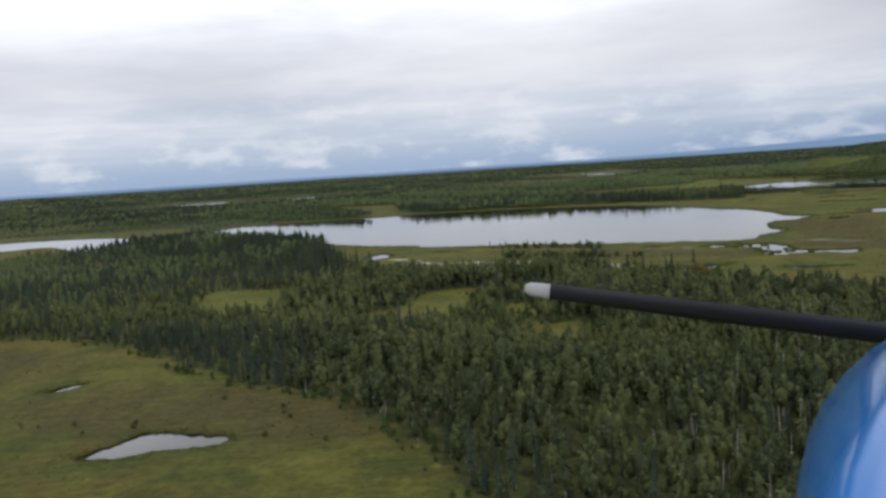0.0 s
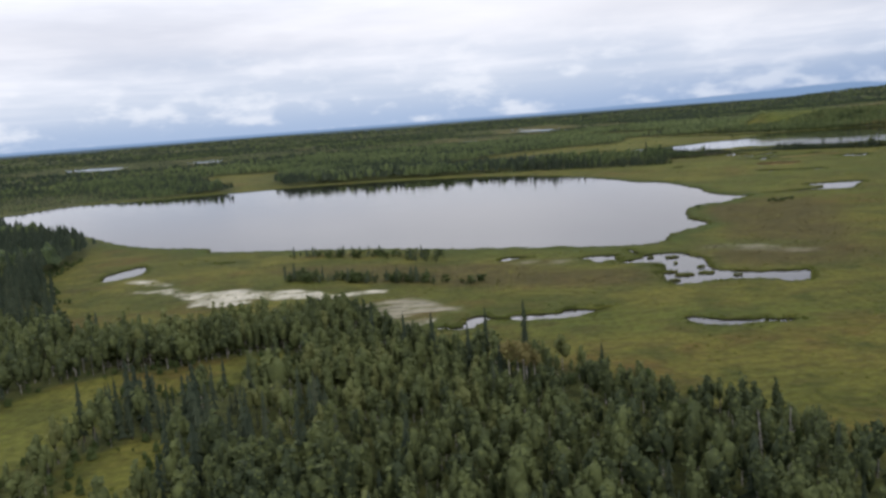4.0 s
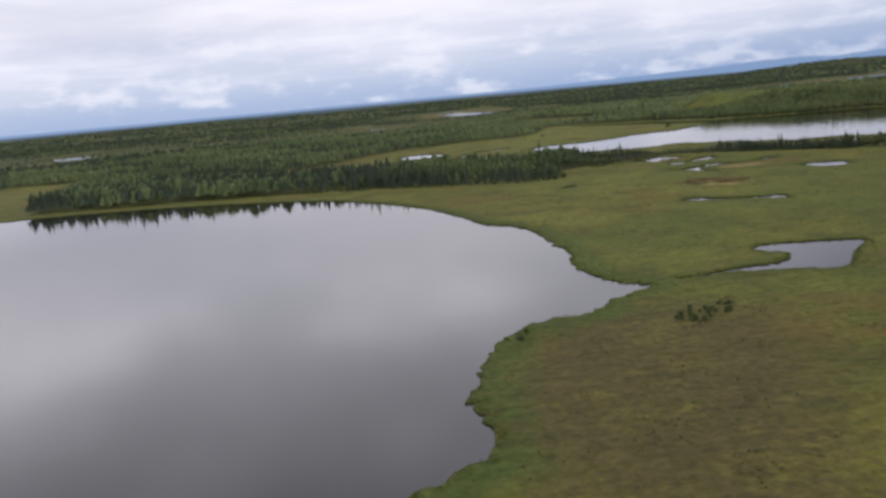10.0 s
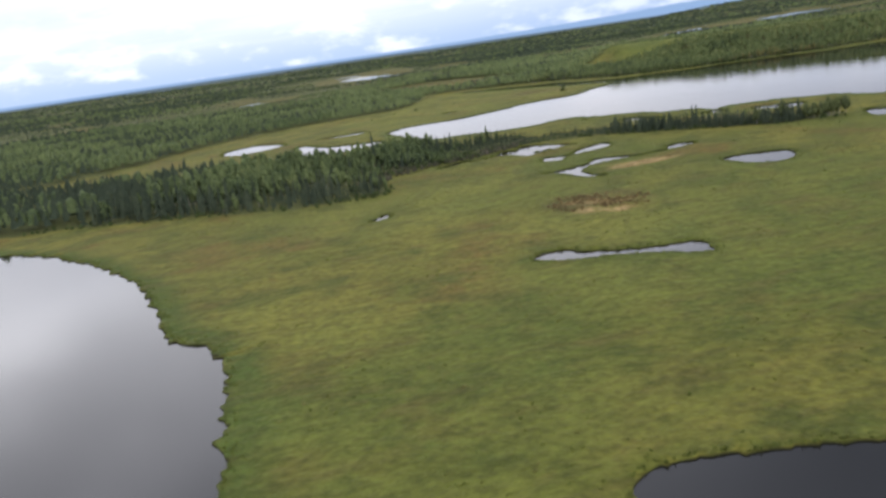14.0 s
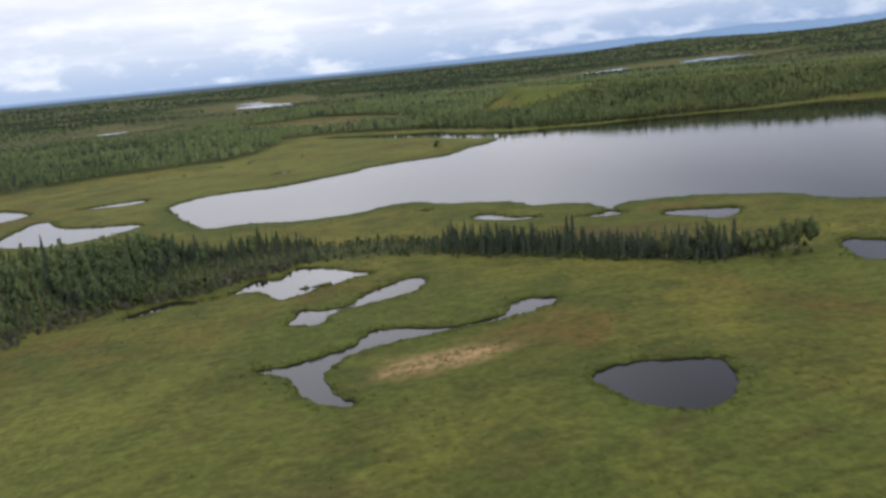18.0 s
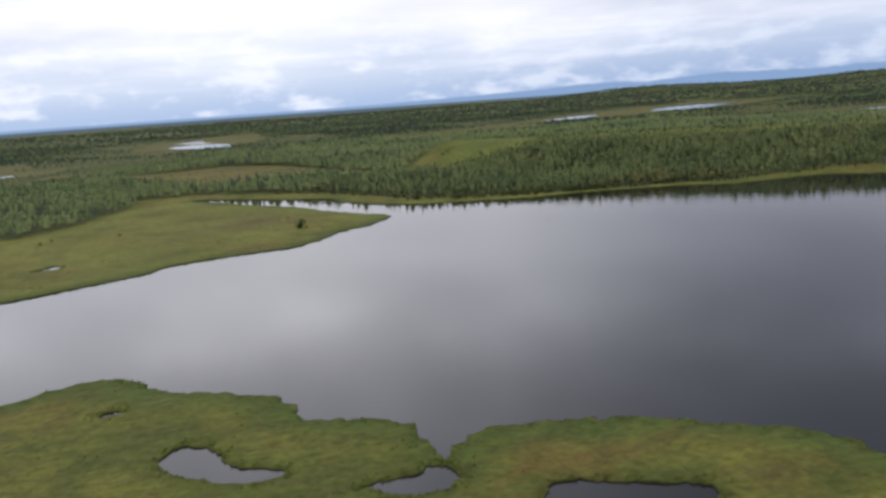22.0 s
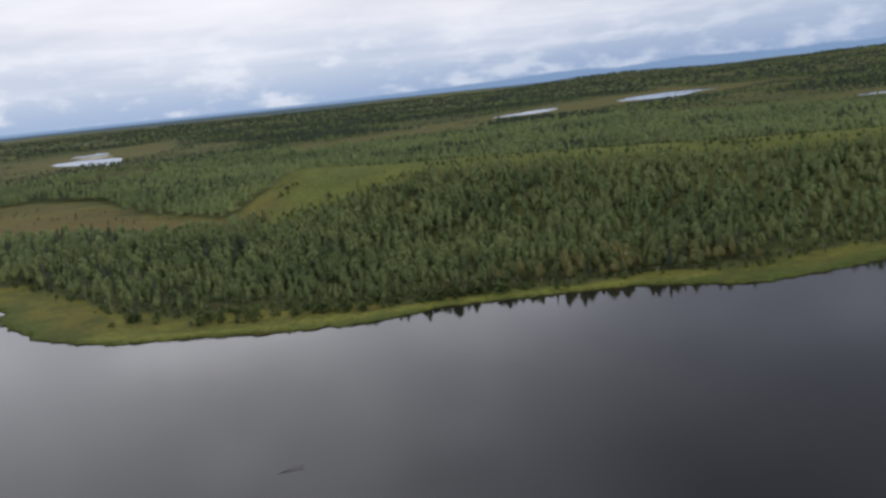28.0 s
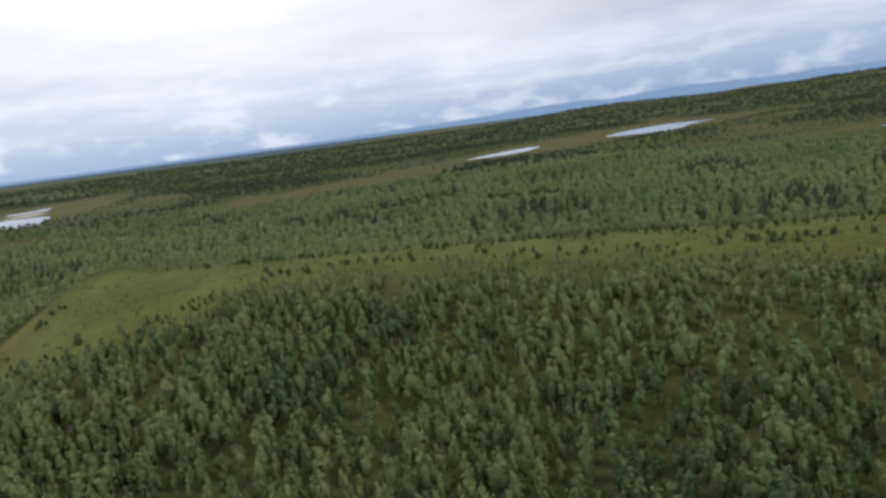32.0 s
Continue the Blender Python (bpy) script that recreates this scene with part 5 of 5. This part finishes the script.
def shrubs():
    """Low willow and dwarf birch bushes on the open bog."""
    rng = np.random.default_rng(15)
    shapes = []
    for i in range(5):
        shapes.append(leaf_crown(rng, 60, 0.12, 0.36, 0.08))
    data = {}
    for j, (x, y, a, b, turn, count, size) in enumerate(CLUMPS):
        c, s = math.cos(radians(turn)), math.sin(radians(turn))
        for i in range(int(count * 0.7)):
            u, v = a * rng.uniform(-1, 1), b * rng.uniform(-1, 1)
            q = np.array([[x + u * c - v * s, y + u * s + v * c]])
            if in_water(q)[0] or shore_gap(q, 2.0)[0] < 0.8:
                continue
            k, shade = rng.integers(5), 0.2 + 0.25 * rng.integers(3)
            if (k, shade) not in data:
                w, f = shapes[k]
                ob = mesh_object("leaves", w, f, SHRUB, False, {"tint": np.full(len(w), shade)})
                data[k, shade] = ob.data
                bpy.data.objects.remove(ob)
            h = size * rng.uniform(0.5, 1.3)
            ob = new("shrub", data[k, shade])
            ob.matrix_world = Matrix.LocRotScale((q[0, 0], q[0, 1], float(land_height(q)[0]) - 0.08 * h), Euler((0, 0, rng.uniform(0, 6.28))), Vector((h * 1.9, h * 1.9, h)))
            tagged(ob, "knee-high olive dwarf birch shrub on the bog" if size < 2 else "bushy dark green willow shrub on the bog", "shrub", "bog shrubs")


shrubs()


def copses():
    """Small spruces and willows in loose rows on the open bog."""
    rng = np.random.default_rng(33)
    spots, size = [], []
    for x, y, a, b, turn, count, h in COPSES:
        c, s = math.cos(radians(turn)), math.sin(radians(turn))
        for i in range(count):
            u, v = a * rng.uniform(-1, 1), b * rng.uniform(-1, 1)
            spots.append((x + u * c - v * s, y + u * s + v * c))
            size.append(h * rng.uniform(0.45, 1.25))
    ground = land_height(np.array(spots))
    data = []
    for i in range(9):
        leafy = i > 3
        v, f = lobed_crown(rng, 4, 2, 5, 110, 0.05, 0.03, rng.uniform(0.26, 0.40)) if leafy else spruce_crown(rng, 9, 6, 0.22)
        ob = mesh_object("crown", v, f, BIRCH if leafy else SPRUCE, False, {"tint": np.full(len(v), rng.uniform(0.1, 0.45) if leafy else 0.75)})
        data.append(ob.data)
        bpy.data.objects.remove(ob)
    trunks = []
    for bark in (SPRUCE_BARK, BIRCH_BARK):
        ob = mesh_object("trunk", *tube(5, [(0, 0, -0.03), (0, 0, 0.95)], [0.02, 0.003]), bark, True)
        trunks.append(ob.data)
        bpy.data.objects.remove(ob)
    for (x, y), h, z in zip(spots, size, ground):
        k = rng.integers(9)
        leafy = k > 3
        h = h * (0.72 if leafy else 1.0)
        root = new("birch_tree" if leafy else "spruce_tree")
        root.matrix_world = Matrix.LocRotScale((x, y, float(z)), Euler((0, 0, rng.uniform(0, 6.28))), Vector((h, h, h)))
        tagged(root, "low bushy birch with dull green leaves on the bog" if leafy else "small stunted dark green spruce on the bog", "tree", "bog birches" if leafy else "bog spruces")
        for name, me in (("trunk", trunks[int(leafy)]), ("crown", data[k])):
            new(name, me).parent = root


copses()


def tuft(rng, blades, spread, height):
    v, f = [], []
    for _ in range(blades):
        a, r = rng.uniform(0, math.tau), spread * rng.uniform(0, 1)
        x, y = r * math.cos(a), r * math.sin(a)
        b, w = rng.uniform(0, math.tau), 0.10
        out = np.array([math.cos(a), math.sin(a)]) * rng.uniform(0.1, 0.5)
        n, h = len(v), height * rng.uniform(0.6, 1.2)
        v += [(x - w * math.cos(b), y - w * math.sin(b), -0.1), (x + w * math.cos(b), y + w * math.sin(b), -0.1), (x + out[0], y + out[1], h)]
        f.append((n, n + 1, n + 2))
    return np.array(v), np.array(f)


def sedges():
    rng = np.random.default_rng(19)
    shapes = [tuft(rng, 9, 0.55, 1.0) for _ in range(8)]
    spots = []
    for loop in list(SHORES.values()) + ISLET_LOOPS:
        loop = loop[line_gap(loop, FLIGHT_LINE) < 330]
        for row in range(6):
            spots.append(loop + rng.normal(0, 0.3 + 0.22 * row, loop.shape))
    spots = np.concatenate(spots)
    spots = spots[~in_water(spots)]
    spots = spots[shore_gap(spots, 3.0) > 0.12]
    scatter("shore_sedge", shapes, spots, rng.uniform(0.22, 0.55, len(spots)), rng.uniform(0.1, 0.7, len(spots)), SEDGE, 51, False, (0.8, 1.3),
            "fringe of deep green sedge along the water", "sedge")
    p = jittered(-270, 560, 70, 1140, 3.2, 61)
    p = p[line_gap(p, FLIGHT_LINE) < 210]
    p = p[open_land(p) & ~in_water(p)]
    p = p[rng.uniform(size=len(p)) < 0.12 + 1.1 * wave(p, 11.0, 2.0) + 0.3 * wave(p, 3.0, 1.0)]
    p = p[shore_gap(p, 2.0) > 1.0]
    scatter("grass_tussocks", shapes, p, rng.uniform(0.25, 0.55, len(p)), np.clip(rng.normal(0.7, 0.25, len(p)), 0, 1), SEDGE, 52, False, (1.0, 1.8),
            "olive and straw coloured grass tussocks on the bog", "grass")


sedges()


def undergrowth():
    """Willow and young birch along the margins of the woods and low scrub on the hill's crest."""
    rng = np.random.default_rng(71)
    shapes = [birch_crown(rng, 2, 5, 14, 0.13, 0.0, 0.32) for _ in range(8)]
    p = jittered(-300, 900, 60, 1330, 2.6, 72)
    p = p[line_gap(p, FLIGHT_LINE) < 260]
    p = p[inside(p, SIGHT)]
    bare = open_land(p)
    edge = np.zeros(len(p), bool)
    for dx, dy in ((4, 0), (-4, 0), (0, 4), (0, -4)):
        q = p + np.array([dx, dy])
        edge |= open_land(q) != bare
    p = p[edge & ~in_water(p)]
    p = p[(shore_gap(p, 3.0) > 2.0) & (rng.uniform(size=len(p)) < 0.6 + 0.5 * wave(p, 9.0, 4.0))]
    h = rng.uniform(0.5, 1.9, len(p))
    scatter("woodland_margin_scrub", shapes, p, h, np.clip(rng.normal(0.3, 0.25, len(p)), 0, 1), SHRUB, 73, False, (0.9, 1.5),
            "low willow and birch scrub along the woods", "scrub")
    # knee-high dwarf birch in the dry parts of the bog
    p = jittered(-200, 480, 90, 820, 1.5, 76)
    p = p[line_gap(p, FLIGHT_LINE) < 230]
    p = p[open_land(p) & ~in_water(p)]
    p = p[soft_patch(p, DRY) * (0.5 + wave(p, 4.5, 2.0)) > rng.uniform(0.5, 1.3, len(p))]
    p = p[shore_gap(p, 5.0) > 3.0]
    scatter("bog_scrub", shapes, p, rng.uniform(0.14, 0.42, len(p)), np.clip(rng.normal(0.65, 0.25, len(p)), 0, 1), DWARF_BIRCH, 77, True, (1.0, 1.8),
            "knee-high brownish dwarf birch scrub on dry bog", "scrub")
    # dead brown bushes on the driest hummocks
    p = jittered(280, 335, 615, 665, 0.9, 78)
    p = p[soft_patch(p, BROWN_HUMMOCKS) * (0.6 + wave(p, 3.0, 2.0)) > rng.uniform(0.05, 0.8, len(p))]
    scatter("brown_scrub", shapes, p, rng.uniform(0.25, 0.8, len(p)), np.clip(rng.normal(0.6, 0.35, len(p)), 0, 1), BROWN_LEAVES, 79, False, (0.9, 1.6),
            "tangled brown leafless bushes on a dry hummock", "scrub")
    p = jittered(325, 358, 677, 693, 0.8, 80)
    p = p[soft_patch(p, STRAW) * (0.55 + wave(p, 1.6, 2.0)) > rng.uniform(0.1, 1.0, len(p))]
    scatter("dry_twigs", shapes, p, rng.uniform(0.12, 0.4, len(p)), np.clip(rng.normal(0.7, 0.3, len(p)), 0, 1), BROWN_LEAVES, 81, False, (0.9, 1.6),
            "dry brown twigs on a straw coloured patch", "scrub")
    p = jittered(250, 330, 728, 778, 1.7, 82)
    p = p[~in_water(p)]
    p = p[(shore_gap(p, 3.0) > 0.8) & (line_gap(p, MARGIN_SCRUB) < 5.0 + 2.5 * wave(p, 5.0, 1.0)) & (rng.uniform(size=len(p)) < 0.75)]
    scatter("grey_scrub", shapes, p, rng.uniform(0.5, 2.1, len(p)), np.clip(rng.normal(0.35, 0.3, len(p)), 0, 1), GREY_LEAVES, 83, False, (0.8, 1.4),
            "half-dead grey and olive willow scrub beside the pond", "scrub")
    p = jittered(480, 910, 1040, 1340, 2.4, 74)
    p = p[inside(p, HILL_GRASS) | (inside(p, HILL_BROWN) & (wave(p, 7.0, 3.0) > 0.15))]
    p = p[rng.uniform(size=len(p)) < 0.3 + 0.6 * wave(p, 10.0, 4.0)]
    scatter("hill_scrub", shapes, p, rng.uniform(0.25, 0.95, len(p)), np.clip(rng.normal(0.72, 0.14, len(p)), 0, 0.86), ASPEN, 75, False, (0.9, 1.6),
            "bright green low scrub on the hill crest", "scrub")


undergrowth()

# ---- the aircraft's nose, where the flight begins ----
def aircraft_nose():
    """Blue engine cowling with a seam, a spinner and a three-bladed propeller; x is ahead, y to the left, z up."""
    root = new("aircraft_nose")
    root.matrix_world = PATH[0][1] @ Matrix(((0, -1, 0, 0), (0, 0, 1, 0), (-1, 0, 0, 0), (0, 0, 0, 1))) @ pose(1.1, -1.105, -0.545, 0, 2, -20)
    tagged(root, "glossy blue aircraft engine cowling with a black propeller", "aircraft")
    stations = [(-0.85, 0.60, 0.52, 0.0), (-0.25, 0.60, 0.53, 0.0), (0.1, 0.585, 0.52, -0.01), (0.45, 0.55, 0.48, 0.0), (0.75, 0.46, 0.38, 0.02), (0.95, 0.36, 0.28, 0.08),
                (1.05, 0.24, 0.20, 0.14)]

    def ring(x, w, h, z, grow=0.0, n=40):
        loop = []
        for i in range(n):
            a = i * math.tau / n
            c, s = math.cos(a), math.sin(a)
            e = 0.86
            loop.append((x, (w + grow) * math.copysign(abs(c) ** e, c), z + (h + grow) * math.copysign(abs(s) ** e, s)))
        return loop

    def loft(rings):
        bm = bmesh.new()
        rows = [[bm.verts.new(v) for v in r] for r in rings]
        n = len(rows[0])
        for a, b in zip(rows[:-1], rows[1:]):
            for i in range(n):
                bm.faces.new((a[i], a[(i + 1) % n], b[(i + 1) % n], b[i]))
        bm.faces.new(rows[-1])
        bm.faces.new(rows[0][::-1])
        bmesh.ops.recalc_face_normals(bm, faces=bm.faces[:])
        for f in bm.faces:
            f.smooth = len(f.verts) == 4
        return bm

    cowl = part("cowling", loft([ring(*s) for s in stations]), BLUE_PAINT, root, "glossy sky-blue painted cowling")
    part("seam", loft([ring(-0.72, 0.60, 0.522, 0.0, 0.004), ring(-0.71, 0.60, 0.522, 0.0, 0.006), ring(-0.70, 0.60, 0.522, 0.0, 0.004)]), SEAM_RUBBER, cowl)
    part("spinner", loft([ring(1.05, 0.17, 0.17, 0.32, 0, 24), ring(1.15, 0.16, 0.16, 0.32, 0, 24), ring(1.27, 0.11, 0.11, 0.32, 0, 24), ring(1.34, 0.03, 0.03, 0.32, 0, 24)]), STEEL, root)
    for turn in (-84, 36, 156):
        blade, tip = [], []
        for r, w, d in ((0.10, 0.035, 0.022), (0.3, 0.038, 0.016), (0.8, 0.031, 0.011), (1.235, 0.024, 0.008)):
            blade.append((r, w, d))
        spin = pose(1.13, 0, 0.32, turn, 0, 0)

        def section(r, w, d, twist):
            loop = []
            for i in range(10):
                a = i * math.tau / 10
                u, v = w * math.cos(a), d * math.sin(a)
                c, s = math.cos(twist), math.sin(twist)
                loop.append(spin @ Vector((u * s + v * c, u * c - v * s, r)))
            return loop
        b = part("blade", loft([section(r, w, d, 0.9 - 0.7 * r) for r, w, d in blade]), BLACK_BLADE, root)
        part("tip", loft([section(r, w, d, 0.9 - 0.7 * r) for r, w, d in ((1.237, 0.024, 0.008), (1.30, 0.022, 0.007), (1.32, 0.012, 0.004))]), WHITE_TIP, b, "white painted blade tip")


aircraft_nose()
